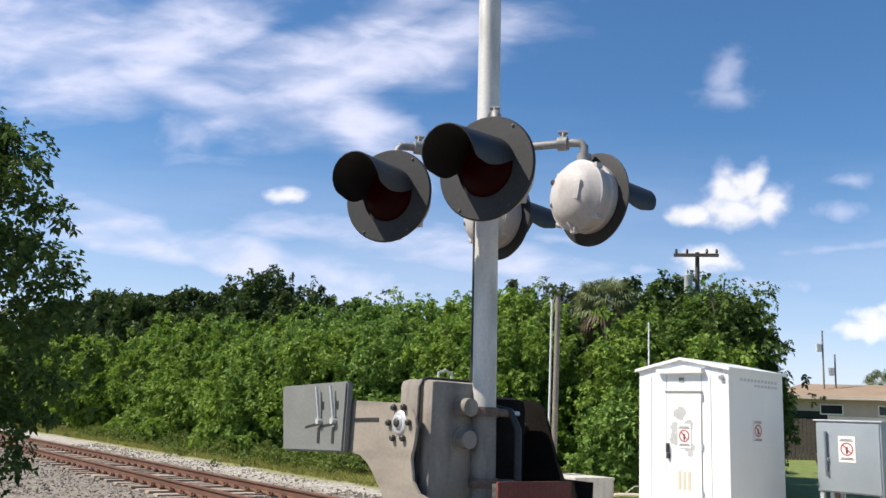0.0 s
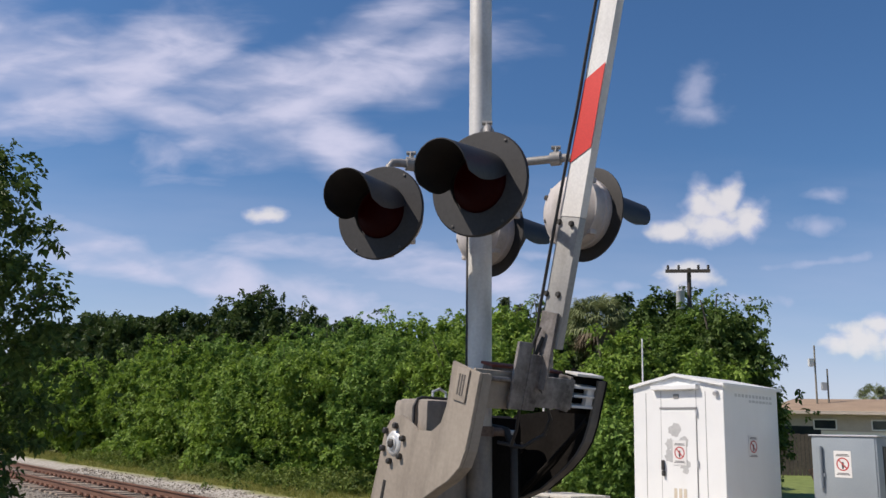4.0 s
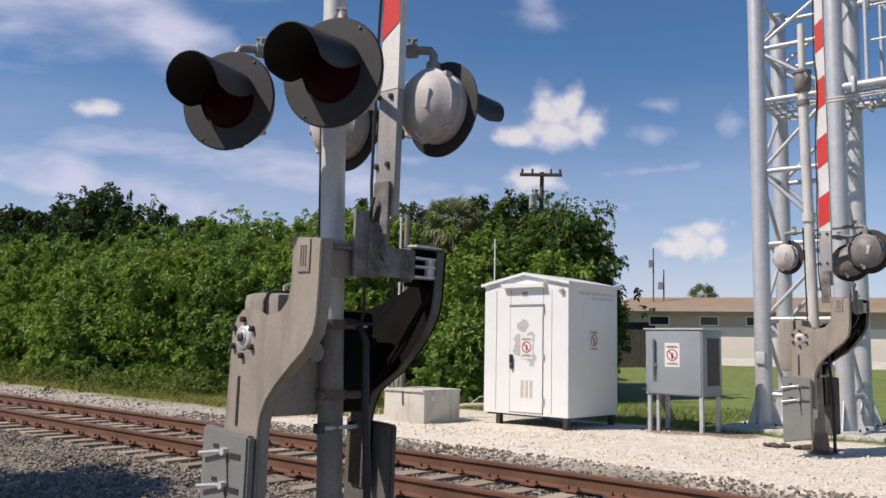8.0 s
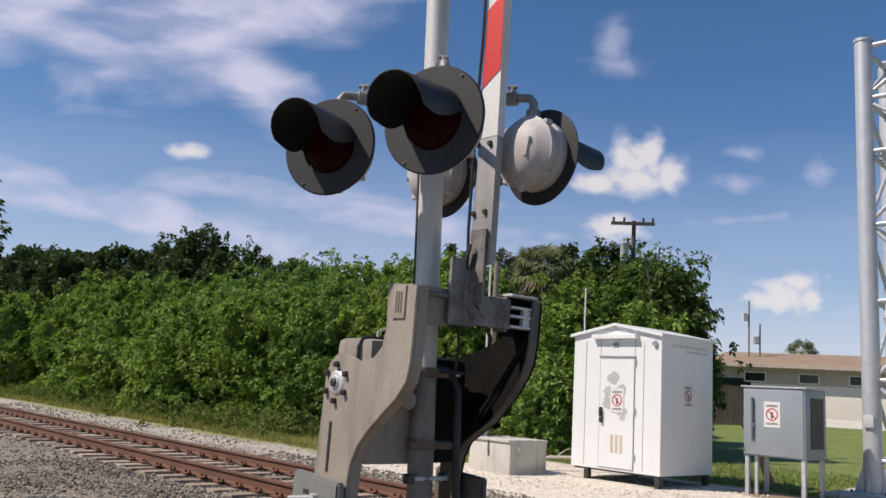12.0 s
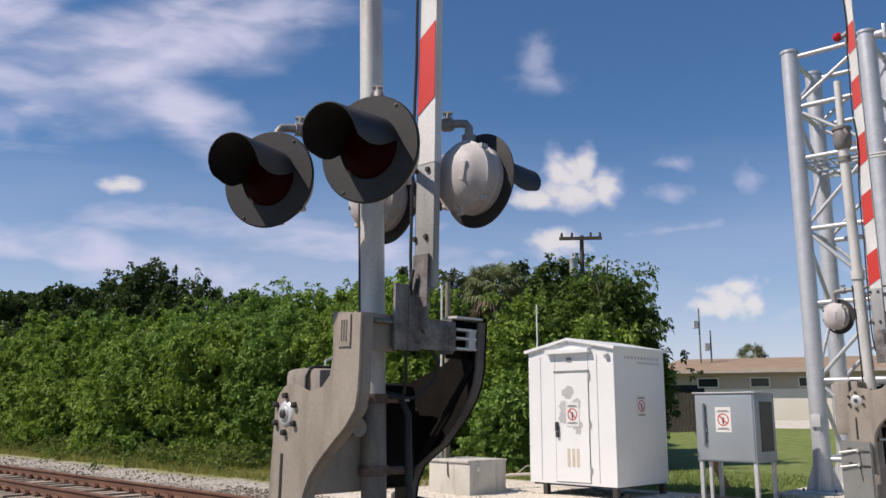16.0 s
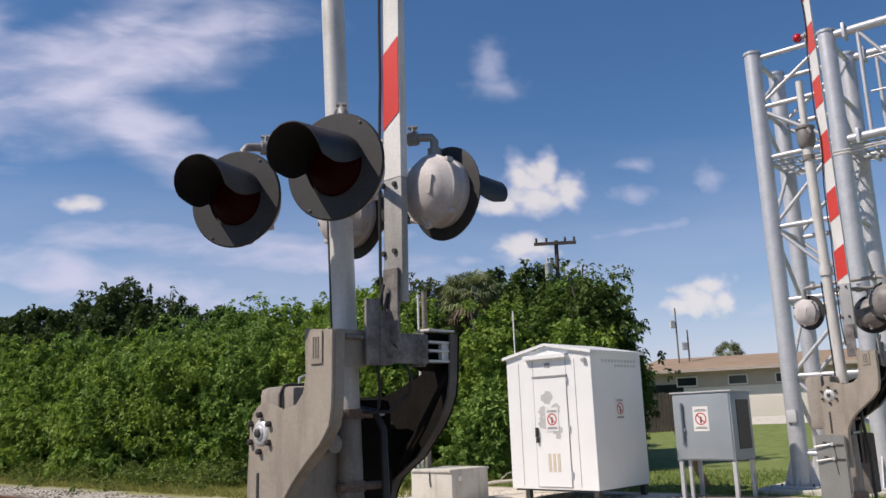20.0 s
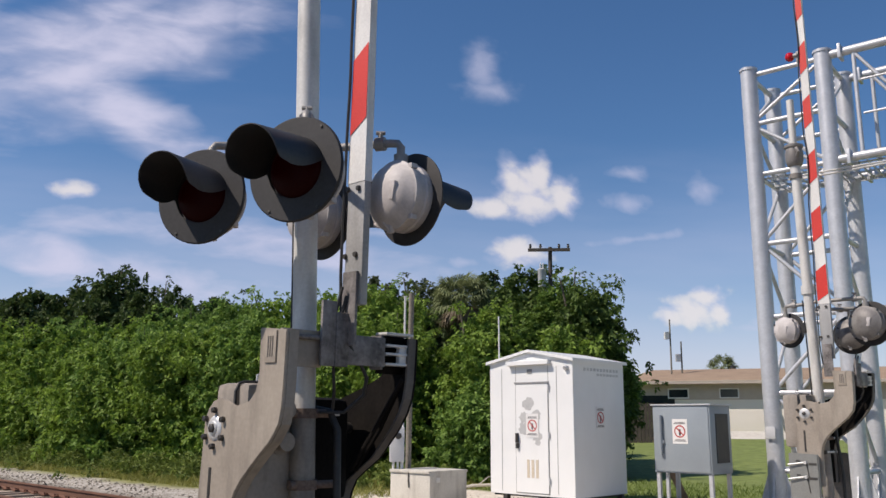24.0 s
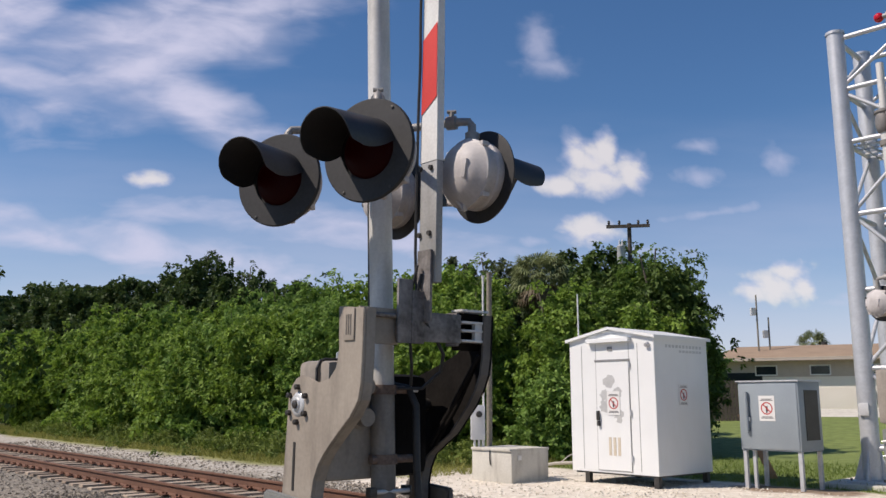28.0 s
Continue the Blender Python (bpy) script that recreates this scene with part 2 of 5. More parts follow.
PALM_DEAD = leaf_material("dead_palm_leaf", (0.123, 0.088, 0.0528), (0.264, 0.202, 0.132), 0.2)
GRASS = leaf_material("grass_blade", (0.13, 0.15, 0.03), (0.36, 0.34, 0.1), 0.4)
LAWN = leaf_material("lawn_blade", (0.1, 0.15, 0.03), (0.2, 0.26, 0.06), 0.3)


# ---- mesh helpers ----
def mesh_of(bm, mat, smooth=False, name="mesh"):
    me = bpy.data.meshes.new(name)
    bm.normal_update()
    bm.to_mesh(me)
    bm.free()
    me.materials.append(mat)
    if smooth:
        for p in me.polygons:
            p.use_smooth = True
        me.set_sharp_from_angle(angle=radians(40))
    return me


def part(name, bm, mat, parent, label="", m=None, smooth=True):
    """Links a bmesh, or a ready mesh, as one mesh object under a thing or a part."""
    me = bm if isinstance(bm, bpy.types.Mesh) else mesh_of(bm, mat, smooth, name)
    ob = new(name, me)
    ob.parent = parent
    if m is not None:
        ob.matrix_basis = m
    if label:
        ob["label"] = label
    return ob


def thing(name, m, label, category, group="", kind=""):
    ob = new(name)
    ob.empty_display_size = 0.2
    ob.matrix_basis = m
    return tagged(ob, label, category, group, kind)


def box(bm, c, s, m=None, bevel=0.0):
    """A box with its centre and size; its edges may be bevelled."""
    b2 = bmesh.new()
    bmesh.ops.create_cube(b2, size=1.0, matrix=Matrix.Translation(c) @ Matrix.Diagonal((*s, 1)))
    if bevel:
        bmesh.ops.bevel(b2, geom=b2.edges[:], offset=bevel, segments=2, affect="EDGES", profile=0.6)
    if m is not None:
        b2.transform(m)
    join(bm, b2)
    return bm


def join(bm, other):
    me = bpy.data.meshes.new("tmp")
    other.to_mesh(me)
    other.free()
    bm.from_mesh(me)
    bpy.data.meshes.remove(me)
    return bm


def tube(bm, points, r, seg=12, caps=True):
    """A round bar through points; r may be one radius or one for each point."""
    pts = [Vector(p) for p in points]
    rs = r if isinstance(r, (list, tuple)) else [r] * len(pts)
    rings, side = [], None
    for i, p in enumerate(pts):
        ahead = (pts[min(i + 1, len(pts) - 1)] - pts[max(i - 1, 0)]).normalized()
        if side is None:
            side = ahead.orthogonal().normalized()
        else:
            side = (side - ahead * side.dot(ahead)).normalized()
        up = ahead.cross(side)
        rings.append([bm.verts.new(p + rs[i] * (math.cos(2 * math.pi * k / seg) * side + math.sin(2 * math.pi * k / seg) * up)) for k in range(seg)])
    for a, b in zip(rings, rings[1:]):
        for k in range(seg):
            bm.faces.new((a[k], a[(k + 1) % seg], b[(k + 1) % seg], b[k]))
    if caps:
        bm.faces.new(list(reversed(rings[0])))
        bm.faces.new(rings[-1])
    return bm


def lathe(bm, profile, seg=32, m=None):
    """Turns (radius, height) rows round z."""
    b2 = bmesh.new()
    rings = []
    for r, z in profile:
        if r < 1e-5:
            rings.append([b2.verts.new((0, 0, z))])
        else:
            rings.append([b2.verts.new((r * math.cos(2 * math.pi * k / seg), r * math.sin(2 * math.pi * k / seg), z)) for k in range(seg)])
    for a, b in zip(rings, rings[1:]):
        for k in range(seg):
            k2 = (k + 1) % seg
            if len(a) == 1 and len(b) == 1:
                continue
            if len(a) == 1:
                b2.faces.new((a[0], b[k2], b[k]))
            elif len(b) == 1:
                b2.faces.new((a[k], a[k2], b[0]))
            else:
                b2.faces.new((a[k], a[k2], b[k2], b[k]))
    if m is not None:
        b2.transform(m)
    return join(bm, b2)


def slab(bm, outline, y0, y1, bevel=0.0):
    """An outline in x and z, thick from y0 to y1."""
    b2 = bmesh.new()
    f = b2.faces.new([b2.verts.new((x, y0, z)) for x, z in outline])
    ex = bmesh.ops.extrude_face_region(b2, geom=[f])
    bmesh.ops.translate(b2, vec=(0, y1 - y0, 0), verts=[v for v in ex["geom"] if isinstance(v, bmesh.types.BMVert)])
    bmesh.ops.recalc_face_normals(b2, faces=b2.faces[:])
    if bevel:
        bmesh.ops.bevel(b2, geom=[e for e in b2.edges if e.calc_face_angle(0) > 0.9], offset=bevel, segments=2, affect="EDGES")
    return join(bm, b2)


def raw_mesh(name, verts, faces, mat):
    me = bpy.data.meshes.new(name)
    me.from_pydata(verts, [], faces)
    me.materials.append(mat)
    return me


RNG = np.random.default_rng(7)


def sprigs(centres, axes, size, per=7, aspect=0.3, droop=0.25):
    """Sprigs of folded leaves that spread from one point round an axis; each leaf is an island."""
    n = len(centres)
    k = axes + RNG.normal(0, 0.35, (n, 3)) + np.array([0, 0, 0.45])
    k /= np.linalg.norm(k, axis=1)[:, None]
    one = np.cross(k, RNG.normal(0, 1, (n, 3)))
    one /= np.linalg.norm(one, axis=1)[:, None] + 1e-9
    two = np.cross(k, one)
    rep = lambda a: np.repeat(a, per, axis=0)
    m = n * per
    k, one, two, c = rep(k), rep(one), rep(two), rep(centres)
    turn = np.tile(np.arange(per) * 2.4, n) + rep(RNG.uniform(0, 6.28, n)) + RNG.normal(0, 0.25, m)
    rise = RNG.uniform(-0.1, 1.0, m)
    out = one * np.cos(turn)[:, None] + two * np.sin(turn)[:, None]
    d = out * np.cos(rise)[:, None] + k * np.sin(rise)[:, None]
    side = np.cross(d, k)
    side /= np.linalg.norm(side, axis=1)[:, None] + 1e-9
    up = np.cross(side, d)
    L = (size * rep(RNG.uniform(0.75, 1.25, n)) * RNG.uniform(0.7, 1.25, m))[:, None]
    base = c + d * L * 0.12 + k * L * RNG.uniform(-0.35, 0.35, (m, 1))
    mid = base + d * L * 0.5 + up * L * 0.06
    tip = base + d * L + np.array([0, 0, -droop]) * L
    v = np.stack([base, mid + side * L * aspect, tip, mid - side * L * aspect], 1).reshape(-1, 3)
    i = np.arange(m)[:, None] * 4
    f = np.concatenate([i + np.array([0, 1, 2]), i + np.array([0, 2, 3])])
    return v, f


def leaf_mesh(name, clumps, per_area, size, mat, inner=0.55, per=7, aspect=0.3, droop=0.25):
    """Sprigs of leaves over the skin of many clumps (x, y, z, r), and a thinner fill inside them."""
    cs, ns = [], []
    for x, y, z, r in clumps:
        n = max(3, int(per_area * r * r * 12.57 / per))
        d = RNG.normal(0, 1, (n, 3))
        d /= np.linalg.norm(d, axis=1)[:, None]
        lumps = 1 + 0.22 * np.sin(d @ RNG.normal(0, 3.4, 3) + RNG.uniform(0, 6.28)) + 0.14 * np.sin(d @ RNG.normal(0, 7.0, 3))
        rad = r * (inner + (1.05 - inner) * RNG.uniform(0, 1, n) ** 0.4) * lumps
        cs.append(np.array([x, y, z]) + d * rad[:, None])
        ns.append(d)
    v, f = sprigs(np.concatenate(cs), np.concatenate(ns), size, per, aspect, droop)
    return raw_mesh(name, v.tolist(), f.tolist(), mat)


# ---- plan: u along the track, v across it, towards the far side ----
TRACK = pose(0, 0, 0, 0, 0, -51.9)


def at(u, v, z=0.0, turn=0.0):
    return TRACK @ pose(u, v, z, 0, 0, turn)


def ground_z(v):
    """The ground's height across the track."""
    return float(np.interp(v, [-400, 2.2, 4.6, 5.2, 8.4, 9.1, 10.0, 13.0, 22.0, 36.0, 400], [0.0, 0.02, 0.13, 0.145, 0.145, 0.2, 0.28, 0.3, 0.35, 1.0, 1.0]))


# ---- ground ----
def ground_material():
    m = bpy.data.materials.new("ballast_shell_and_grass_ground")
    m.use_nodes = True
    nt = m.node_tree
    b = nt.nodes["Principled BSDF"]
    b.inputs["Roughness"].default_value = 0.95
    tc = nt.nodes.new("ShaderNodeTexCoord")
    sep = nt.nodes.new("ShaderNodeSeparateXYZ")
    wob = nt.nodes.new("ShaderNodeTexNoise")
    wob.inputs["Scale"].default_value, wob.inputs["Detail"].default_value = 0.8, 5.0
    nt.links.new(tc.outputs["Object"], sep.inputs[0])
    nt.links.new(tc.outputs["Object"], wob.inputs["Vector"])

    def math_node(op, a, b_):
        n = nt.nodes.new("ShaderNodeMath")
        n.operation = op
        for s, x in zip(n.inputs, (a, b_)):
            if isinstance(x, (int, float)):
                s.default_value = x
            else:
                nt.links.new(x, s)
        return n.outputs[0]

    def step(x, lo, hi):
        n = nt.nodes.new("ShaderNodeMapRange")
        n.interpolation_type = "SMOOTHSTEP"
        nt.links.new(x, n.inputs[0])
        n.inputs[1].default_value, n.inputs[2].default_value = lo, hi
        return n.outputs[0]

    def tone(scale, lo, hi, a, b_, kind="noise"):
        if kind == "cell":
            t = nt.nodes.new("ShaderNodeTexVoronoi")
            out = t.outputs["Color"]
        else:
            t = nt.nodes.new("ShaderNodeTexNoise")
            t.inputs["Detail"].default_value = 8.0
            out = t.outputs["Fac"]
        t.inputs["Scale"].default_value = scale
        nt.links.new(tc.outputs["Object"], t.inputs["Vector"])
        r = nt.nodes.new("ShaderNodeValToRGB")
        r.color_ramp.elements[0].position, r.color_ramp.elements[1].position = lo, hi
        r.color_ramp.elements[0].color, r.color_ramp.elements[1].color = (*a, 1), (*b_, 1)
        nt.links.new(out, r.inputs[0])
        return r.outputs[0]

    def blend(f, a, b_):
        n = nt.nodes.new("ShaderNodeMix")
        n.data_type = "RGBA"
        nt.links.new(f, n.inputs[0])
        nt.links.new(a, n.inputs[6])
        nt.links.new(b_, n.inputs[7])
        return n.outputs[2]

    u = math_node("ADD", sep.outputs[0], math_node("MULTIPLY", math_node("SUBTRACT", wob.outputs["Fac"], 0.5), 2.0))
    v = math_node("ADD", sep.outputs[1], math_node("MULTIPLY", math_node("SUBTRACT", wob.outputs["Fac"], 0.5), 1.2))
    ballast = tone(22.0, 0.1, 0.95, (0.08, 0.068, 0.054), (0.34, 0.298, 0.24), "cell")
    pale = tone(14.0, 0.2, 0.9, (0.264, 0.24, 0.205), (0.5, 0.46, 0.4), "cell")
    ballast = blend(step(v, 8.6, 9.2), ballast, pale)
    shell = tone(9.0, 0.3, 0.7, (0.51, 0.44, 0.352), (0.704, 0.651, 0.563))
    grass = tone(5.0, 0.3, 0.7, (0.13, 0.14, 0.035), (0.27, 0.26, 0.085))
    lawn = tone(3.0, 0.3, 0.7, (0.1, 0.14, 0.03), (0.19, 0.235, 0.06))
    dirt = tone(6.0, 0.3, 0.7, (0.176, 0.123, 0.0792), (0.317, 0.238, 0.167))
    pad = math_node("MULTIPLY", step(v, 9.0, 9.4), step(u, -13.5, -12.5))
    colour = blend(pad, ballast, shell)
    green = step(v, 13.6, 14.2)
    verge = math_node("MULTIPLY", step(v, 9.6, 10.2), math_node("SUBTRACT", 1.0, step(u, -13.5, -12.5)))
    colour = blend(math_node("MAXIMUM", green, verge), colour, grass)
    colour = blend(math_node("MULTIPLY", step(v, 13.7, 14.1), math_node("MAXIMUM", step(u, -12.5, -11.0), step(v, 18.0, 20.0))), colour, lawn)
    bare = math_node("MULTIPLY", math_node("MULTIPLY", step(v, 12.75, 13.0), math_node("SUBTRACT", 1.0, step(v, 13.75, 13.95))), math_node("MULTIPLY", step(u, -7.6, -7.1), math_node("SUBTRACT", 1.0, step(u, -5.9, -5.4))))
    colour = blend(bare, colour, dirt)
    nt.links.new(colour, b.inputs["Base Color"])
    bp = nt.nodes.new("ShaderNodeBump")
    bp.inputs["Strength"].default_value, bp.inputs["Distance"].default_value = 0.6, 0.03
    cell = nt.nodes.new("ShaderNodeTexVoronoi")
    cell.inputs["Scale"].default_value = 22.0
    nt.links.new(tc.outputs["Object"], cell.inputs["Vector"])
    nt.links.new(cell.outputs["Distance"], bp.inputs["Height"])
    nt.links.new(bp.outputs[0], b.inputs["Normal"])
    return m


def build_ground():
    us = [-2500, -600, -200, -120, *np.arange(-80, 30.1, 1.0), 60, 120, 300, 1200]
    vs = [-1200, -300, -80, -30, -12, -4, *np.arange(-1, 16.1, 0.35), 18, 22, 26, 30, 36, 40, 80, 200, 600, 2500]
    verts = []
    for u in us:
        for v in vs:
            z = ground_z(v)
            if -80 <= u <= 30 and -1 < v < 16:
                z += 0.03 * noise.noise(Vector((u * 0.9, v * 0.9, 0)))
            verts.append((u, v, z))
    k = len(vs)
    faces = [(i * k + j, (i + 1) * k + j, (i + 1) * k + j + 1, i * k + j + 1) for i in range(len(us) - 1) for j in range(k - 1)]
    ob = new("ground", raw_mesh("ground", verts, faces, ground_material()))
    ob.matrix_basis = TRACK
    for p in ob.data.polygons:
        p.use_smooth = True
    tagged(ob, "flat ground of grey ballast, pale shell rock and grass", "ground", kind="structure")


build_ground()

# ---- clouds: one high sheet that drifts with the wind ----
SHEET = 120.0


def cloud_material():
    m = bpy.data.materials.new("thin_cloud")
    m.use_nodes = True
    nt = m.node_tree
    nt.nodes.remove(nt.nodes["Principled BSDF"])
    tc = nt.nodes.new("ShaderNodeTexCoord")
    sep = nt.nodes.new("ShaderNodeSeparateXYZ")
    nt.links.new(tc.outputs["Object"], sep.inputs[0])

    def op(kind, *xs):
        n = nt.nodes.new("ShaderNodeMath")
        n.operation = kind
        for s, x in zip(n.inputs, xs):
            if isinstance(x, (int, float)):
                s.default_value = x
            else:
                nt.links.new(x, s)
        return n.outputs[0]

    a = op("DIVIDE", sep.outputs[0], sep.outputs[1])       # bearing
    e = op("DIVIDE", SHEET - 1.7, sep.outputs[1])           # height over the horizon
    vec = nt.nodes.new("ShaderNodeCombineXYZ")
    nt.links.new(a, vec.inputs[0])
    nt.links.new(e, vec.inputs[1])

    def fuzz(scale, detail, stretch=(1, 1, 1), turn=0.0, distort=0.0):
        mp = nt.nodes.new("ShaderNodeMapping")
        mp.inputs["Scale"].default_value = stretch
        mp.inputs["Rotation"].default_value = (0, 0, radians(turn))
        t = nt.nodes.new("ShaderNodeTexNoise")
        t.inputs["Scale"].default_value, t.inputs["Detail"].default_value, t.inputs["Distortion"].default_value = scale, detail, distort
        nt.links.new(vec.outputs[0], mp.inputs[0])
        nt.links.new(mp.outputs[0], t.inputs["Vector"])
        return t.outputs["Fac"]

    def puff(ca, ce, ra, re, turn=0.0):
        """1 in the middle of an oval, falling to 0 at its rim."""
        c, s = math.cos(radians(turn)), math.sin(radians(turn))
        da, de = op("SUBTRACT", a, ca), op("SUBTRACT", e, ce)
        p = op("DIVIDE", op("ADD", op("MULTIPLY", da, c), op("MULTIPLY", de, s)), ra)
        q = op("DIVIDE", op("SUBTRACT", op("MULTIPLY", de, c), op("MULTIPLY", da, s)), re)
        return op("SUBTRACT", 1.0, op("SQRT", op("ADD", op("MULTIPLY", p, p), op("MULTIPLY", q, q))))

    def total(items):
        out = items[0]
        for i in items[1:]:
            out = op("MAXIMUM", out, i)
        return out

    def ramp(x, lo, hi):
        n = nt.nodes.new("ShaderNodeMapRange")
        n.interpolation_type = "SMOOTHSTEP"
        nt.links.new(x, n.inputs[0])
        n.inputs[1].default_value, n.inputs[2].default_value = lo, hi
        return n.outputs[0]

    lumps = fuzz(34, 12, (0.9, 1.1, 1), 0, 0.2)
    wisps = fuzz(9, 12, (0.6, 1.4, 1), 20, 0.5)
    fibres = fuzz(24, 12, (0.45, 1.5, 1), -25, 0.45)
    rough = op("MULTIPLY", op("SUBTRACT", lumps, 0.5), 1.5)
    heap = ramp(op("ADD", op("MULTIPLY", total([puff(*p) for p in CUMULUS]), 1.3), rough), -0.15, 1.1)
    soft = ramp(op("ADD", total([puff(*p) for p in FAINT]), rough), -0.2, 1.3)
    veil = total([puff(*p) for p in CIRRUS])
    veil = ramp(op("ADD", veil, op("ADD", op("MULTIPLY", op("SUBTRACT", wisps, 0.5), 2.0), op("MULTIPLY", op("SUBTRACT", fibres, 0.5), 1.5))), -1.05, 0.75)
    mottle = ramp(fuzz(15, 12, (0.6, 1.5, 1), 30, 0.35), 0.34, 0.68)
    veil = op("MULTIPLY", veil, op("ADD", 0.52, op("MULTIPLY", mottle, 0.62)))
    haze = ramp(op("ADD", op("SUBTRACT", 0.3, e), op("MULTIPLY", op("SUBTRACT", fuzz(4, 6, (0.5, 2.5, 1)), 0.5), 0.28)), -0.1, 0.4)
    cover = op("MAXIMUM", op("MULTIPLY", heap, 0.8), op("MAXIMUM", op("MULTIPLY", soft, 0.5), op("MAXIMUM", op("MULTIPLY", veil, 0.78), op("MULTIPLY", haze, 0.68))))
    tint = nt.nodes.new("ShaderNodeMix")
    tint.data_type = "RGBA"
    nt.links.new(ramp(op("ADD", heap, op("MULTIPLY", op("SUBTRACT", lumps, 0.5), 1.5)), 0.3, 1.0), tint.inputs[0])
    tint.inputs[6].default_value, tint.inputs[7].default_value = (0.65, 0.69, 0.9, 1), (0.86, 0.86, 0.88, 1)
    em = nt.nodes.new("ShaderNodeEmission")
    nt.links.new(tint.outputs[2], em.inputs[0])
    em.inputs[1].default_value = CLOUD_GLOW
    tr = nt.nodes.new("ShaderNodeBsdfTransparent")
    ms = nt.nodes.new("ShaderNodeMixShader")
    nt.links.new(cover, ms.inputs[0])
    nt.links.new(tr.outputs[0], ms.inputs[1])
    nt.links.new(em.outputs[0], ms.inputs[2])
    nt.links.new(ms.outputs[0], nt.nodes["Material Output"].inputs[0])
    return m


CLOUD_GLOW = 0.95
CUMULUS = [(0.288, 0.272, 0.066, 0.036), (0.268, 0.298, 0.024, 0.038), (0.304, 0.306, 0.02, 0.036), (0.286, 0.29, 0.038, 0.04), (0.238, 0.262, 0.042, 0.02), (0.33, 0.278, 0.03, 0.036),
           (0.475, 0.138, 0.058, 0.03), (0.497, 0.156, 0.038, 0.026), (0.447, 0.132, 0.034, 0.022), (0.511, 0.138, 0.03, 0.026), (0.262, 0.206, 0.05, 0.03), (-0.26, 0.262, 0.038, 0.015)]
FAINT = [(0.564, 0.125, 0.042, 0.02), (0.192, 0.191, 0.04, 0.012), (0.426, 0.314, 0.036, 0.014), (0.415, 0.273, 0.036, 0.018), (0.523, 0.296, 0.032, 0.028), (0.251, 0.443, 0.03, 0.046), (0.255, 0.416, 0.042, 0.02), (0.42, 0.228, 0.12, 0.011, 9),
         (0.558, 0.118, 0.12, 0.014), (0.238, 0.195, 0.05, 0.015), (0.329, 0.18, 0.11, 0.015), (0.666, 0.183, 0.12, 0.014), (0.096, 0.224, 0.1, 0.012), (-0.405, 0.339, 0.045, 0.032)]
CIRRUS = [(-0.434, 0.402, 0.16, 0.02, -17), (-0.268, 0.398, 0.075, 0.045, 23), (-0.243, 0.453, 0.15, 0.027, 39), (-0.443, 0.471, 0.085, 0.045, 18), (-0.199, 0.363, 0.09, 0.03, -35), (-0.635, 0.455, 0.14, 0.055, -12),
          (-0.312, 0.183, 0.2, 0.02, -10), (-0.168, 0.155, 0.14, 0.03, -5), (-0.424, 0.21, 0.1, 0.018, -17), (-0.231, 0.45, 0.15, 0.04, 12), (-0.265, 0.178, 0.16, 0.022, -6), (-0.11, 0.47, 0.05, 0.036, 43), (-0.04, 0.2, 0.2, 0.02, -6)]


def build_clouds():
    xs, ys = [-3600, 3600], [150, 4700]
    verts = [(xs[0], ys[1], SHEET), (xs[1], ys[1], SHEET), (230, ys[0], SHEET), (-230, ys[0], SHEET)]
    ob = new("cloud_layer", raw_mesh("cloud_layer", verts, [(0, 1, 2, 3)], cloud_material()))
    tagged(ob, "white cirrus wisps and small cumulus clouds in a blue sky", "clouds", kind="structure")
    return ob


cloud_layer = build_clouds()

# ---- railway track ----
V_NEAR, V_FAR = 6.1, 7.605
RAIL_Z = 0.37


def build_track():
    track = thing("railway_track", TRACK, "rusty railway track on weathered wooden ties in ballast", "railway track", kind="structure")
    profile = [(-0.07, -0.17), (0.07, -0.17), (0.07, -0.158), (0.012, -0.14), (0.01, -0.045), (0.036, -0.034), (0.036, -0.006), (0.028, 0.0), (-0.028, 0.0), (-0.036, -0.006), (-0.036, -0.034), (-0.01, -0.045), (-0.012, -0.14), (-0.07, -0.158)]
    for v in (V_NEAR, V_FAR):
        bm = bmesh.new()
        ends = [[bm.verts.new((u, v + y, RAIL_Z + z)) for y, z in profile] for u in (-150.0, 60.0)]
        n = len(profile)
        for k in range(n):
            bm.faces.new((ends[0][k], ends[1][k], ends[1][(k + 1) % n], ends[0][(k + 1) % n]))
        rail = part("rail", bm, RAIL_SIDE, track, "rust brown steel rail", smooth=False)
        rail.data.materials.append(RAIL_TOP)
        for p in rail.data.polygons:
            if p.normal.z > 0.9 and p.center.z > RAIL_Z - 0.01:
                p.material_index = 1
    bm = box(bmesh.new(), (0, 0, -0.08), (0.22, 2.6, 0.17), None, 0.012)
    tie = mesh_of(bm, TIE_WOOD, False, "tie")
    plate = bmesh.new()
    for dv in (-0.7525, 0.7525):
        box(plate, (0, dv, 0.008), (0.19, 0.33, 0.018))
        for su in (-0.06, 0.06):
            for sv in (-0.09, 0.09):
                box(plate, (su, dv + sv, 0.03), (0.03, 0.035, 0.035))
    plate = mesh_of(plate, RUST, False, "tie_plates")
    rnd = random.Random(3)
    for k in range(150):
        u = -60 + k * 0.52
        m = pose(u + rnd.uniform(-0.03, 0.03), 6.85 + rnd.uniform(-0.06, 0.06), 0.19 + rnd.uniform(-0.02, 0.006), 0, 0, rnd.uniform(-1.2, 1.2))
        part("tie", tie, None, track, m=m)
        if -32 < u < 8:
            part("tie_plate", plate, None, track, "rusted tie plates and spikes", m=pose(u, 6.8525, 0.2))


build_track()


# ---- crossing gates ----
PIVOT = (-0.378, 1.665)          # the gate's shaft, along u from the mast and above datum


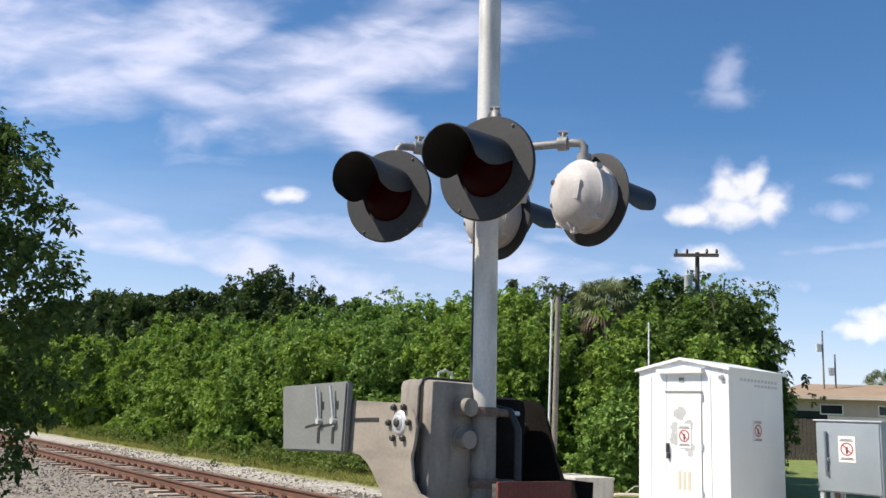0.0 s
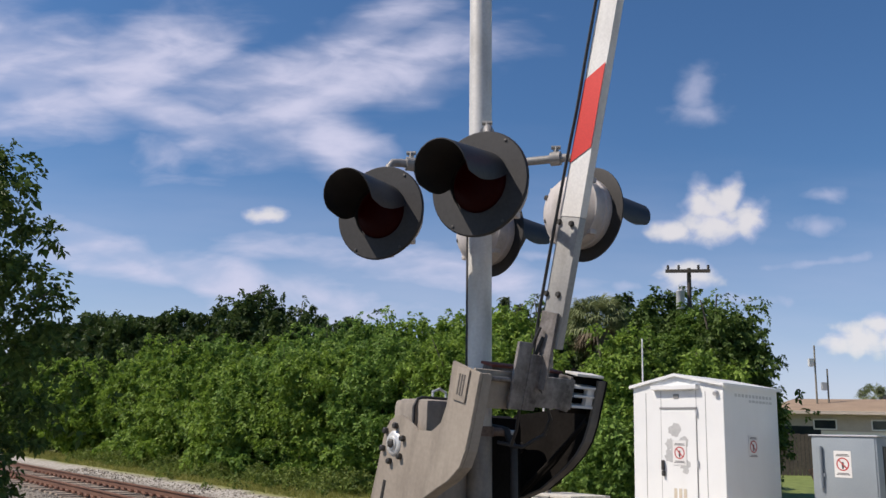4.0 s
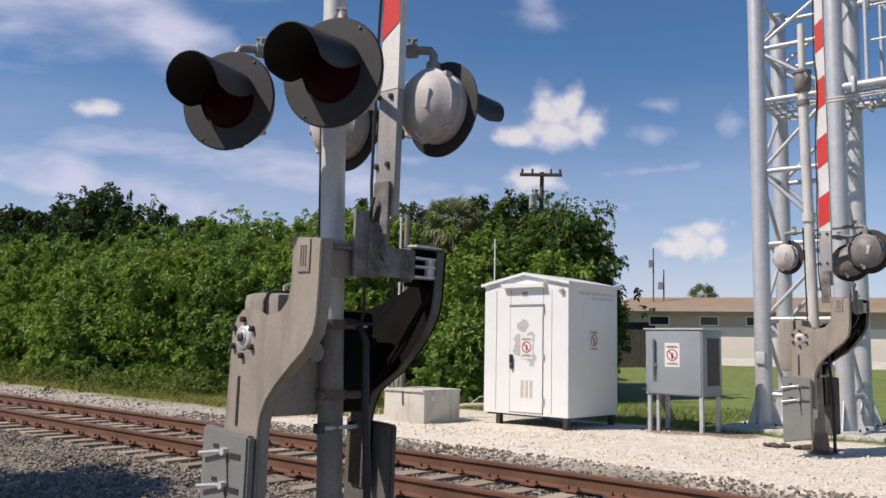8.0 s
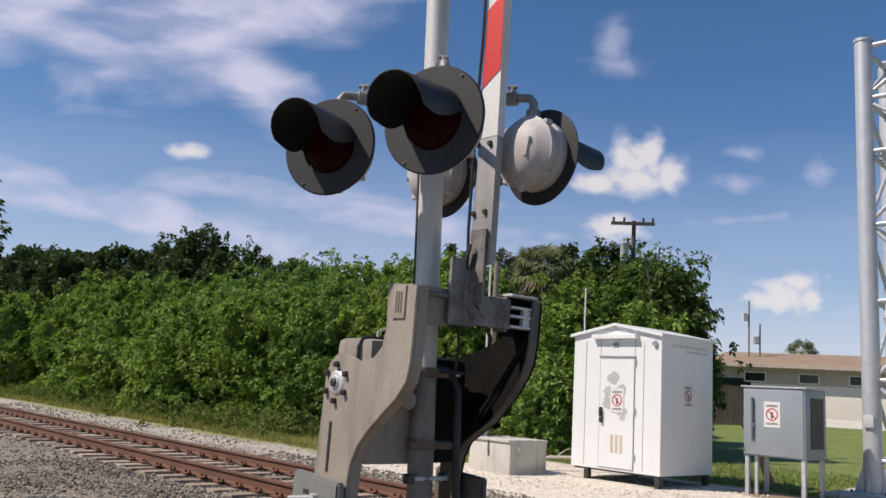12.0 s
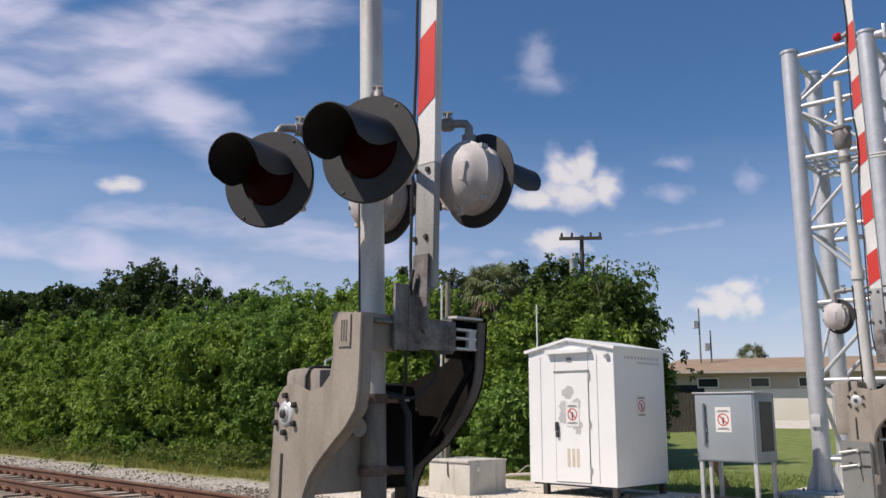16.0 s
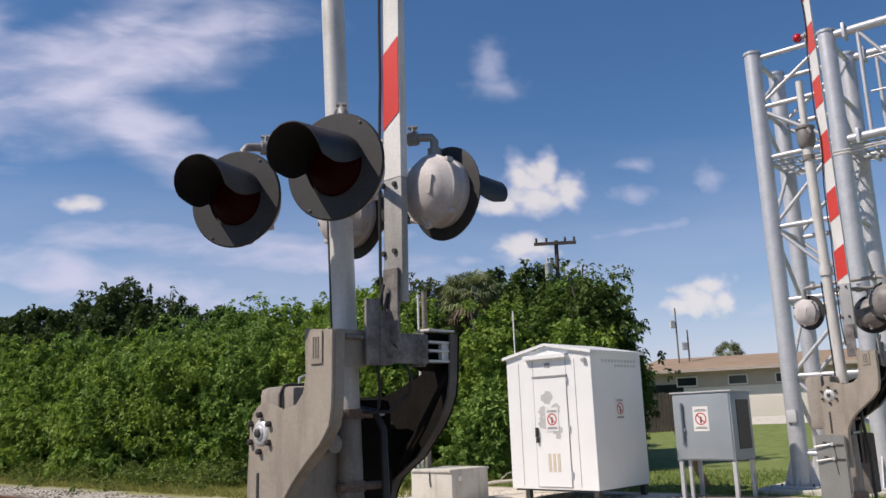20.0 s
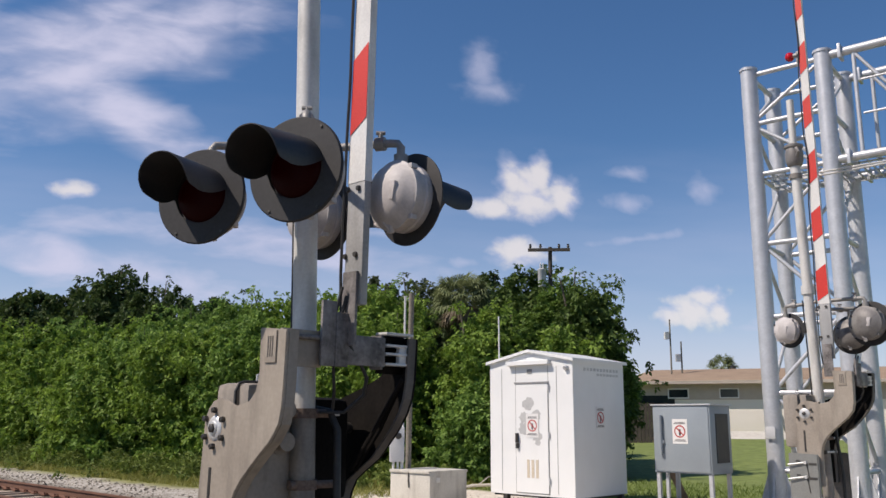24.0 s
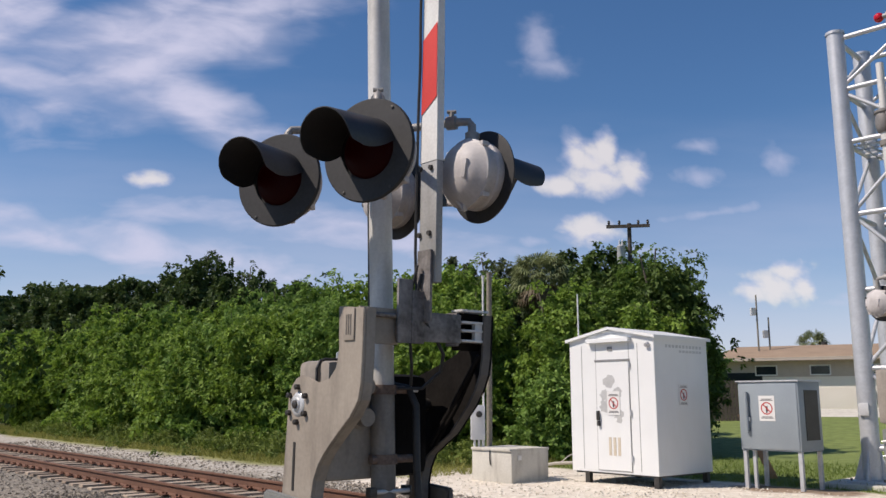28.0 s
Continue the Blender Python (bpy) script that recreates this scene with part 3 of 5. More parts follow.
def lamp_unit(parent, u, v, z, face, arm_from, size=1.0, paint=None, droop=0.0):
    """One flasher: background disc, hood, lens, housing and its pipe arm; face: the bearing it looks to, in degrees, in the gate's space."""
    m = pose(u, v, z, 0, 0, face) @ pose(0, 0, 0, 0, 90, 0) @ Matrix.Scale(size, 4)      # local z looks out, local x down
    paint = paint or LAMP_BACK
    bm = bmesh.new()
    lathe(bm, [(0.16, 0.012), (0.274, 0.012), (0.281, 0.004), (0.281, -0.004), (0.274, -0.006), (0.1, -0.006)], 48)
    disc = part("background_disc", bm, BLACK, parent, "round matt black background disc", m)
    # the hood: a tapered half tunnel, scalloped behind and rounded at its lip
    bm = bmesh.new()
    grid = [[], []]
    for w in [0, 0.1, 0.2, 0.3, 0.4, 0.5, 0.6, 0.7, 0.78, 0.84, 0.88, 0.92, 0.95, 0.97, 0.985, 0.995]:
        if w < 0.6:
            half = 80 + 26 * math.sin(math.pi / 2 * w / 0.6)
        else:
            half = (106 - 24 * (w - 0.6)) * math.sqrt(max(0.0, 1 - (max(0.0, w - 0.8) / 0.2) ** 2.4))
        r = 0.172 - 0.028 * w
        for g, rr in zip(grid, (r, r - 0.005)):
            g.append([bm.verts.new((-rr * math.cos(a) + droop * w, rr * math.sin(a), 0.01 + 0.41 * w)) for a in np.radians(np.linspace(-half - (14 if face < 0 else 0) * min(1.0, (1 - w) * 6), half, 25))])
    for g in grid:
        for a, b in zip(g, g[1:]):
            for k in range(24):
                bm.faces.new((a[k], a[k + 1], b[k + 1], b[k]))
    rims = [[[row[0] for row in g] for g in grid], [[row[-1] for row in g] for g in grid], [g[-1] for g in grid]]
    for one, two in rims:
        for k in range(len(one) - 1):
            bm.faces.new((one[k], one[k + 1], two[k + 1], two[k]))
    bmesh.ops.recalc_face_normals(bm, faces=bm.faces[:])
    part("hood", bm, HOOD, disc, "long black tunnel hood")
    bm = bmesh.new()
    lathe(bm, [(0, 0.05), (0.05, 0.047), (0.1, 0.036), (0.14, 0.018), (0.152, 0.0)], 36)
    part("lens", bm, LENS, disc, "red roundel lens")
    bm = bmesh.new()
    lathe(bm, [(0.205, -0.006), (0.21, -0.02), (0.21, -0.05), (0.2, -0.06), (0.198, -0.115), (0.212, -0.118), (0.212, -0.14), (0.2, -0.145), (0.17, -0.19), (0.11, -0.225), (0.05, -0.238), (0, -0.24)], 40)
    for k in range(4):
        a = math.pi / 4 + k * math.pi / 2
        box(bm, (0.215 * math.cos(a), 0.215 * math.sin(a), -0.118), (0.03, 0.03, 0.05), None, 0.005)
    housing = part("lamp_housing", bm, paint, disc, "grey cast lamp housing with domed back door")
    bm = box(bmesh.new(), (-0.02, -0.09, -0.222), (0.11, 0.045, 0.02), pose(0, 0, 0, 0, 0, 12), 0.004)
    part("maker_plate", bm, LAMP_BACK, housing, "raised cast plate")
    for q in (0.05, -0.09):
        bm = lathe(bmesh.new(), [(0, -0.21), (0.016, -0.208), (0.016, -0.14)], 12, pose(q, 0.13, 0))
        part("door_screw", bm, BOLT, housing)
    bm = box(bmesh.new(), (0.2, 0.0, -0.15), (0.06, 0.035, 0.035), None, 0.006)
    tube(bm, [(0.17, 0.02, -0.19), (0.2, 0.0, -0.175), (0.23, 0.0, -0.15)], 0.008, 8)
    part("door_latch", bm, LAMP_BACK, housing)
    for a in (0.6, -0.6, 2.5, -2.5):
        bm = lathe(bmesh.new(), [(0, 0.008), (0.008, 0.006), (0.008, -0.004)], 8, Matrix.Translation((0.26 * math.cos(a), 0.255 * math.sin(a), 0.01)))
        part("disc_bolt", bm, BOLT, disc)
    # pipe arm in the gate's space
    neck = m @ Vector((-0.2, 0, -0.08))
    top = Vector((neck.x, neck.y, arm_from[2]))
    start = Vector(arm_from)
    way = (top - start).normalized()
    bm = bmesh.new()
    tube(bm, [start, top - way * 0.07, top - way * 0.02 - Vector((0, 0, 0.006)), top - Vector((0, 0, 0.03)), neck - Vector((0, 0, 0.03))], 0.025, 14)
    arm = part("lamp_arm", bm, PIPE, parent, "bent galvanised pipe arm")
    bm = tube(bmesh.new(), [top - way * 0.16, top - way * 0.10], 0.042, 12)
    box(bm, top - way * 0.13 + Vector((0, 0, 0.045)), (0.025, 0.025, 0.05), None, 0.004)
    tube(bm, [top - way * 0.13 + Vector((0.02, 0.02, 0.07)), top - way * 0.13 + Vector((-0.02, -0.02, 0.07))], 0.012, 8)
    part("arm_clamp", bm, PIPE, arm)
    bm = tube(bmesh.new(), [neck + Vector((0, 0, 0.0)), neck + Vector((0, 0, 0.06))], 0.042, 12)
    part("neck_collar", bm, PIPE, arm)


def mast_at(z):
    """The mast's axis, which leans a little."""
    return Vector((-0.123 - 0.0139 * z, 0.167 - 0.0179 * z, z))


def signal_mast(name, m, lamps, height, radius, label, base_z):
    """A mast with its foundation, mechanism case, clamps and flashers. Its space: x along the arm when lowered, y across."""
    g = thing(name, m, label, "crossing signal", "crossing gate signals")
    bm = bmesh.new()
    tube(bm, [mast_at(1.76), mast_at(height)], radius, 32)
    part("mast", bm, MAST, g, "silver grey round steel mast")
    bm = tube(bmesh.new(), [mast_at(base_z), mast_at(1.755)], radius + 0.002, 32)
    part("lower_mast", bm, MAST_LOW, g, "darker lower length of the mast")
    bm = bmesh.new()
    lathe(bm, [(0.3, base_z - 0.3), (0.3, base_z + 0.03), (0.27, base_z + 0.06), (0, base_z + 0.06)], 32, pose(-0.123, 0.167, 0))
    part("foundation", bm, CONCRETE, g, "round concrete foundation")
    bm = bmesh.new()
    lathe(bm, [(0.09, base_z + 0.1), (0.17, base_z + 0.09), (0.17, base_z + 0.06), (0, base_z + 0.06)], 24, pose(-0.123, 0.167, 0))
    lathe(bm, [(radius + 0.02, base_z + 0.34), (radius + 0.03, base_z + 0.3), (radius + 0.05, base_z + 0.1)], 24, pose(-0.123, 0.167, 0))
    part("base_casting", bm, CLAMP, g)
    # mechanism case behind the mast
    bm = bmesh.new()
    box(bm, (-0.4, -0.04, 1.575), (0.21, 0.38, 0.69), None, 0.045)
    box(bm, (-0.235, -0.04, 1.575), (0.11, 0.37, 0.68), None, 0.04)
    case = part("mechanism_case", bm, CASE_GREY, g, "weathered grey gate mechanism case")
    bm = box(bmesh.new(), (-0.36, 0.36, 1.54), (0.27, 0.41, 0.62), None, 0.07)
    part("motor_housing", bm, GATE_DARK, g, "black motor housing")
    bm = bmesh.new()
    tube(bm, [(-0.285, -0.238, 1.3), (-0.285, -0.238, 1.87), (-0.285, -0.215, 1.915), (-0.285, -0.18, 1.926), (-0.285, 0.14, 1.926)], 0.009, 8)
    part("door_gasket", bm, BLACK_RUBBER, case, "black rubber door gasket")
    for z in (1.77, 1.59):
        bm = bmesh.new()
        tube(bm, [(-0.2, 0.0, z), (-0.1, 0.0, z)], 0.052, 16)
        tube(bm, [(-0.2, 0.0, z), (-0.17, 0.0, z)], 0.07, 16)
        part("terminal_cap", bm, CASE_GREY, case, "round terminal cap")
    bm = bmesh.new()
    tube(bm, [(-0.4, -0.02, 1.93), (-0.4, -0.02, 1.97), (-0.4, 0.03, 1.99), (-0.4, 0.08, 1.97), (-0.4, 0.08, 1.93)], 0.008, 8)
    part("lifting_eye", bm, ZINC, case, "bright lifting eye")
    bm = tube(bmesh.new(), [(-0.2, 0.24, 1.78), (-0.08, 0.28, 1.76), (-0.03, 0.3, 1.66), (-0.02, 0.3, 1.3), (0.02, 0.3, 0.9), (0.02, 0.3, base_z - 0.1)], 0.022, 12)
    part("conduit", bm, BLACK_RUBBER, g, "thick black flexible conduit")
    for z, col in ((1.75, CLAMP), (1.35, CLAMP)):
        c = mast_at(z)
        bm = bmesh.new()
        tube(bm, [c - Vector((0, 0, 0.028)), c + Vector((0, 0, 0.028))], radius + 0.014, 24)
        tube(bm, [c + Vector((0.02, -radius - 0.03, 0)), c + Vector((0.06, radius + 0.1, 0))], 0.024, 10)
        tube(bm, [c + Vector((-0.14, -0.05, 0)), c + Vector((0.0, -0.05, 0))], 0.03, 10)
        clamp = part("mast_clamp", bm, col, g, "rust stained steel mast clamp")
        bm = tube(bmesh.new(), [c + Vector((0.06, radius + 0.1, 0)), c + Vector((0.072, radius + 0.14, 0))], 0.014, 6)
        part("clamp_bolt", bm, ZINC, clamp)
    c = mast_at(1.17)
    bm = tube(bmesh.new(), [c + Vector((0.05, -radius - 0.03, 0)), c + Vector((0.075, radius + 0.06, 0))], 0.013, 8)
    ub = part("u_bolt", bm, ZINC, g, "steel u-bolt")
    for dv in (-radius - 0.05, radius + 0.06):
        bm = box(bmesh.new(), c + Vector((0.05, dv, 0)), (0.05, 0.05, 0.055), None, 0.008)
        part("nut_block", bm, BOLT, ub)
    c = mast_at(LAMP_Z + 0.36)
    bm = tube(bmesh.new(), [c - Vector((0, 0, 0.06)), c + Vector((0, 0, 0.06))], radius + 0.02, 24)
    part("crossarm_bracket", bm, MAST, g)
    bm = tube(bmesh.new(), [mast_at(1.9) + Vector((-radius - 0.01, -0.03, 0)), mast_at(2.4) + Vector((-radius - 0.008, -0.03, 0)), mast_at(3.2) + Vector((-radius - 0.01, -0.03, 0))], 0.01, 8)
    part("mast_cable", bm, BLACK_RUBBER, g, "black cable up the mast")
    for u, v, z, face, *look_of in lamps:
        c = mast_at(z + 0.34)
        lamp_unit(g, u, v, z, face, tuple(c), *look_of)
    return g


LAMP_Z = 2.98


def gate_arm_thing(name, m, length, label, lamps, ax=0.604, ay=0.18, stripe=0.47, first=1.715, weight_span=(-0.255, 0.18)):
    """The swinging gate, in the space of its shaft, drawn with the arm upright: x along the road edge, y along the shaft."""
    g = thing(name, m, label, "crossing gate", "crossing gates")
    px, pz = PIVOT
    wx0, wx1 = weight_span
    side = [(0.014, 2.212), (0.255, 2.191), (0.252, 1.93), (0.246, 1.79), (0.225, 1.7), (0.154, 1.611), (0.07, 1.543), (-0.009, 1.476), (-0.085, 1.405), (-0.144, 1.336), (-0.185, 1.25), (-0.2, 1.167), (-0.202, 0.75), (-0.518, 0.75),
            (-0.518, 1.16), (-0.498, 1.512), (-0.489, 1.704), (-0.455, 1.775), (-0.41, 1.815), (-0.35, 1.832), (-0.277, 1.82), (-0.18, 1.79), (-0.06, 1.815), (0.003, 1.875), (0.025, 1.969)]
    back = [(-0.07, 2.235), (0.22, 2.21), (0.207, 1.95), (0.19, 1.85), (0.15, 1.76), (0.08, 1.66), (0.0, 1.575), (-0.08, 1.49), (-0.19, 1.42), (-0.29, 1.35), (-0.34, 1.26), (-0.36, 1.167), (-0.36, 0.75), (-0.56, 0.75),
            (-0.56, 1.6), (-0.55, 1.78), (-0.48, 1.85), (-0.32, 1.9), (-0.16, 1.96), (-0.08, 2.0)]
    for outline, y0, y1, lab in ((side, -0.30, -0.28, "grey S-shaped gate side casting"), (back, 0.68, 0.70, "near-black S-shaped gate side casting with interior shade in its colour")):
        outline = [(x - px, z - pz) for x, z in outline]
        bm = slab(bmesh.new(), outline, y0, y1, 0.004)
        # the far casting is near-black to carry the gate's inner shade
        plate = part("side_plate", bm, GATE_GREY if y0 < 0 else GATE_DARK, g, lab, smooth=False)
        # a flange round the inside of its front edge
        bm = bmesh.new()
        edge = outline[1:13]
        inward = 0.06 if y0 < 0 else -0.06
        a0 = y1 if y0 < 0 else y0
        rows = [[bm.verts.new((x - o, y, z)) for y in (a0, a0 + inward) for o in (0.0, 0.016)] for x, z in edge]
        for r0, r1 in zip(rows, rows[1:]):
            for i, j in ((0, 2), (2, 3), (3, 1), (1, 0)):
                bm.faces.new((r0[i], r0[j], r1[j], r1[i]))
        for r in (rows[0], rows[-1]):
            bm.faces.new((r[0], r[1], r[3], r[2]))
        bmesh.ops.recalc_face_normals(bm, faces=bm.faces[:])
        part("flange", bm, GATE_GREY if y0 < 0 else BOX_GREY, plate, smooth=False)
        yo = y0 - 0.001 if y0 < 0 else y1 + 0.001
        s = -1 if y0 < 0 else 1
        turn = pose(0, yo, 0, 90 if s < 0 else -90, 0, 0)
        bm = bmesh.new()
        lathe(bm, [(0.0, 0.018), (0.036, 0.018), (0.042, 0.01), (0.06, 0.009), (0.07, 0.0)], 24, turn)
        hub = part("hub", bm, ZINC, plate, "bright zinc shaft hub")
        bm = lathe(bmesh.new(), [(0, 0.034), (0.016, 0.034), (0.026, 0.028), (0.028, 0.016)], 6, turn)
        part("shaft_nut", bm, BOLT, hub, "dark shaft nut")
        for k in range(6):
            a = radians(90 + 60 * k)
            bm = lathe(bmesh.new(), [(0, 0.026), (0.013, 0.026), (0.018, 0.021), (0.018, 0.0)], 6, turn @ Matrix.Translation((0.1 * math.cos(a), 0.1 * math.sin(a), 0)))
            part("hub_bolt", bm, BOLT, plate)
        bm = box(bmesh.new(), (-0.02, yo + s * 0.0015, -0.35), (0.022, 0.003, 0.27))
        part("slot", bm, BOLT, plate, "dark adjusting slot", smooth=False)
        bm = box(bmesh.new(), (0.505, yo + s * 0.004, 0.44), (0.1, 0.008, 0.17), None, 0.002)
        tag = part("casting_plate", bm, GATE_GREY, plate, "raised cast plate")
        bm = bmesh.new()
        for k in range(3):
            box(bm, (0.485 + 0.02 * k, yo + s * 0.009, 0.44), (0.009, 0.003, 0.11))
        part("cast_lettering", bm, BOX_GREY, tag, smooth=False)
        # counterweight slabs bolted to the lower end
        wy = y0 - 0.034 if y0 < 0 else y1 + 0.034
        bm = slab(bmesh.new(), [(wx0, -0.5), (wx1, -0.52), (wx1, -1.3), (wx0, -1.37)], wy - 0.027, wy + 0.027, 0.012)
        weight = part("counterweight", bm, WEIGHT_GREY if y0 < 0 else BOX_GREY, g, "grey steel counterweight slab" if y0 < 0 else "darker grey counterweight slab", smooth=False)
        wo = wy - 0.028 if s < 0 else wy + 0.028
        for z in (-0.62, -0.8):
            bm = bmesh.new()
            tube(bm, [(-0.23, wo + s * 0.03, z - 0.03), (0.0, wo + s * 0.014, z + 0.005)], 0.009, 8)
            tube(bm, [(-0.012, wo, z), (-0.012, wo + s * 0.03, z)], 0.022, 6)
            part("weight_bolt", bm, ZINC, weight, "bright hooked bolt")
            bm = box(bmesh.new(), (0.075, wo + s * 0.001, z - 0.018), (0.1, 0.003, 0.03))
            part("weight_slot", bm, BOLT, weight, "dark slot", smooth=False)
            bm = box(bmesh.new(), (-0.11, wo + s * 0.001, z + 0.02), (0.05, 0.003, 0.022))
            part("weight_slot", bm, BOLT, weight, "short dark slot", smooth=False)
            bm = box(bmesh.new(), (0.0, wo + s * 0.0015, -0.1), (0.012, 0.003, 0.2), pose(0.0, 0, z, 0, -7, 0))
            part("weight_slit", bm, BOLT, weight, "thin dark slit", smooth=False)
    bm = tube(bmesh.new(), [(0, -0.3, 0), (0, 0.70, 0)], 0.035, 16)
    part("shaft", bm, BOLT, g)
    # cross member and arm socket
    bm = box(bmesh.new(), (0.575, 0.215, 0.45), (0.025, 0.45, 0.17), None, 0.006)
    box(bm, (0.53, 0.42, 0.45), (0.1, 0.02, 0.2), None, 0.006)
    part("cross_member", bm, MOTTLED, g, "worn grey steel cross member")
    bm = box(bmesh.new(), (0.555, -0.145, 0.44), (0.02, 0.265, 0.2), None, 0.004)
    part("cross_panel", bm, GATE_GREY, g, "plain grey cross panel")
    bm = tube(bmesh.new(), [(0.58, -0.29, 0.5), (0.58, 0.02, 0.5)], 0.014, 10)
    part("tie_rod", bm, MOTTLED, g)
    bm = bmesh.new()
    box(bm, (0.60, 0.0, 0.53), (0.02, 0.1, 0.36), None, 0.005)
    box(bm, (0.60, 0.09, 0.5), (0.03, 0.09, 0.3), None, 0.005)
    part("arm_socket", bm, MOTTLED, g, "scuffed steel arm socket")
    bm = box(bmesh.new(), (ax, ay - 0.04, 0.68), (0.12, 0.02, 0.42), None, 0.005)
    part("shear_plate", bm, MOTTLED, g, "scuffed breakaway plate")
    for z in (0.385, 0.445, 0.495, 0.565):
        bm = box(bmesh.new(), (0.535, 0.56, z), (0.1, 0.22, 0.014), None, 0.003)
        part("bracket_rib", bm, ARM_WHITE, g, "pale ribbed bracket")
    bm = box(bmesh.new(), (0.56, 0.62, 0.44), (0.03, 0.11, 0.11), None, 0.003)
    part("bracket_lug", bm, ARM_WHITE, g, "pale worn bracket lug")
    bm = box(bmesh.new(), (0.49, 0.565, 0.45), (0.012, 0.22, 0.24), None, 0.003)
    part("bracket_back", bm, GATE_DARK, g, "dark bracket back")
    bm = box(bmesh.new(), (0.352, 0.25, 0.515), (0.075, 0.54, 0.045), None, 0.004)
    bar = part("cross_bar", bm, MOTTLED, g, "worn steel cross bar")
    bm = box(bmesh.new(), (0.352, 0.25, 0.545), (0.1, 0.56, 0.016), None, 0.003)
    part("cover_strip", bm, RUST_RED, bar, "rust red cover strip")
    for v, z in ((0.6, 0.3), (0.64, 0.36)):
        bm = tube(bmesh.new(), [(0.57, v, z), (0.36, v - 0.02, 0.0), (0.16, v - 0.03, -0.25)], 0.014, 8)
        part("brace", bm, GATE_DARK, g)
    bm = tube(bmesh.new(), [(0.59, 0.13, 0.75), (0.57, 0.1, 0.6), (0.585, 0.16, 0.48), (0.562, 0.27, 0.38), (0.556, 0.33, 0.3), (0.5, 0.36, 0.2), (0.4, 0.3, 0.1), (0.3, 0.2, 0.1)], 0.011, 8)
    part("arm_feed_cable", bm, BLACK_RUBBER, g, "slack black cable feeding the arm")
    bm = tube(bmesh.new(), [(0.585, 0.1, 0.8), (0.545, 0.08, 0.62), (0.54, 0.09, 0.4), (0.5, 0.14, 0.22), (0.42, 0.2, 0.12)], 0.009, 8)
    part("arm_feed_cable", bm, BLACK_RUBBER, g)
    # the arm: a metal root, then a white beam with slanting red sheets
    gate_beam(g, length, lamps, ax, ay, stripe, first)
    return g


def gate_beam(g, length, lamps, ax, ay, stripe, first):
    """The beam about its axis at (ax, ay), with slanting red sheets of the given height."""
    w0, w1, d = 0.155, 0.085, 0.05
    z0, z1 = 0.70, length
    width = lambda z: w0 + (w1 - w0) * max(0.0, (z - 1.2) / (z1 - 1.2))
    bm = bmesh.new()
    for za, zb in ((z0, 1.42),):
        box(bm, (ax, ay, (za + zb) / 2), (w0 - 0.004, d, zb - za), None, 0.006)
    beam = part("arm_root", bm, ARM_GREY, g, "bare metal arm root")
    bm = bmesh.new()
    rows = []
    for z in (1.42, z1):
        h = width(z) / 2
        rows.append([bm.verts.new((ax + x, ay + y, z)) for x, y in ((-h, -d / 2 - 0.002), (h, -d / 2 - 0.002), (h, d / 2), (-h, d / 2))])
    for k in range(4):
        bm.faces.new((rows[0][k], rows[0][(k + 1) % 4], rows[1][(k + 1) % 4], rows[1][k]))
    bm.faces.new(rows[0][::-1])
    bm.faces.new(rows[1])
    white = part("arm_beam", bm, ARM_WHITE, g, "white tapered gate beam", smooth=False)
    z, k = first, 0
    while z + 0.6 < z1:
        for s in (-1, 1):
            bm = bmesh.new()
            y = ay + s * (d / 2 + 0.004) - (0.002 if s < 0 else 0)
            h0, h1, slant = width(z) / 2 - 0.004, width(z + stripe) / 2 - 0.004, 0.09
            vs = [bm.verts.new(p) for p in ((ax - h0, y, z), (ax + h0, y, z + slant), (ax + h1, y, z + stripe + slant), (ax - h1, y, z + stripe))]
            bm.faces.new(vs if s < 0 else vs[::-1])
            part("red_stripe", bm, RED, white, "red reflective stripe", smooth=False)
        z += stripe * 2
        k += 1
    for z, x in BOLTS:
        bm = lathe(bmesh.new(), [(0, 0.014), (0.014, 0.014), (0.018, 0.0)], 8, pose(ax + x, ay - d / 2 - 0.002, z, 90, 0, 0))
        part("arm_bolt", bm, BOLT, beam)
    # cable along the edge, and the arm lamps
    bm = bmesh.new()
    pts = []
    for i in range(40):
        z = 0.62 + (z1 - 0.9) * i / 39
        wob = 0.02 * math.sin(z * 4.1) + 0.02 * math.sin(z * 2.3 + 1)
        pts.append((ax - width(z) / 2 - 0.012 + max(0, wob), ay - d / 2 - 0.016, z))
    tube(bm, pts, 0.009, 6)
    part("arm_cable", bm, BLACK_RUBBER, g, "black cable clipped along the beam")
    for z in lamps:
        bm = bmesh.new()
        x = ax - width(z) / 2
        box(bm, (x - 0.015, ay - 0.01, z - 0.03), (0.05, 0.04, 0.16), None, 0.006)
        tube(bm, [(x - 0.02, ay - 0.02, z), (x - 0.075, ay - 0.02, z)], 0.034, 14)
        base = part("arm_lamp_base", bm, ARM_GREY, g, "grey arm lamp bracket")
        bm = bmesh.new()
        lathe(bm, [(0.0, -0.066), (0.027, -0.061), (0.049, -0.046), (0.062, -0.022), (0.066, 0.0), (0.062, 0.022), (0.049, 0.046), (0.027, 0.061), (0.0, 0.066)], 24, pose(x - 0.125, ay - 0.02, z, 90, 0, 0))
        part("arm_lamp_lens", bm, ARM_LENS, base, "round red arm lamp")
    return beam


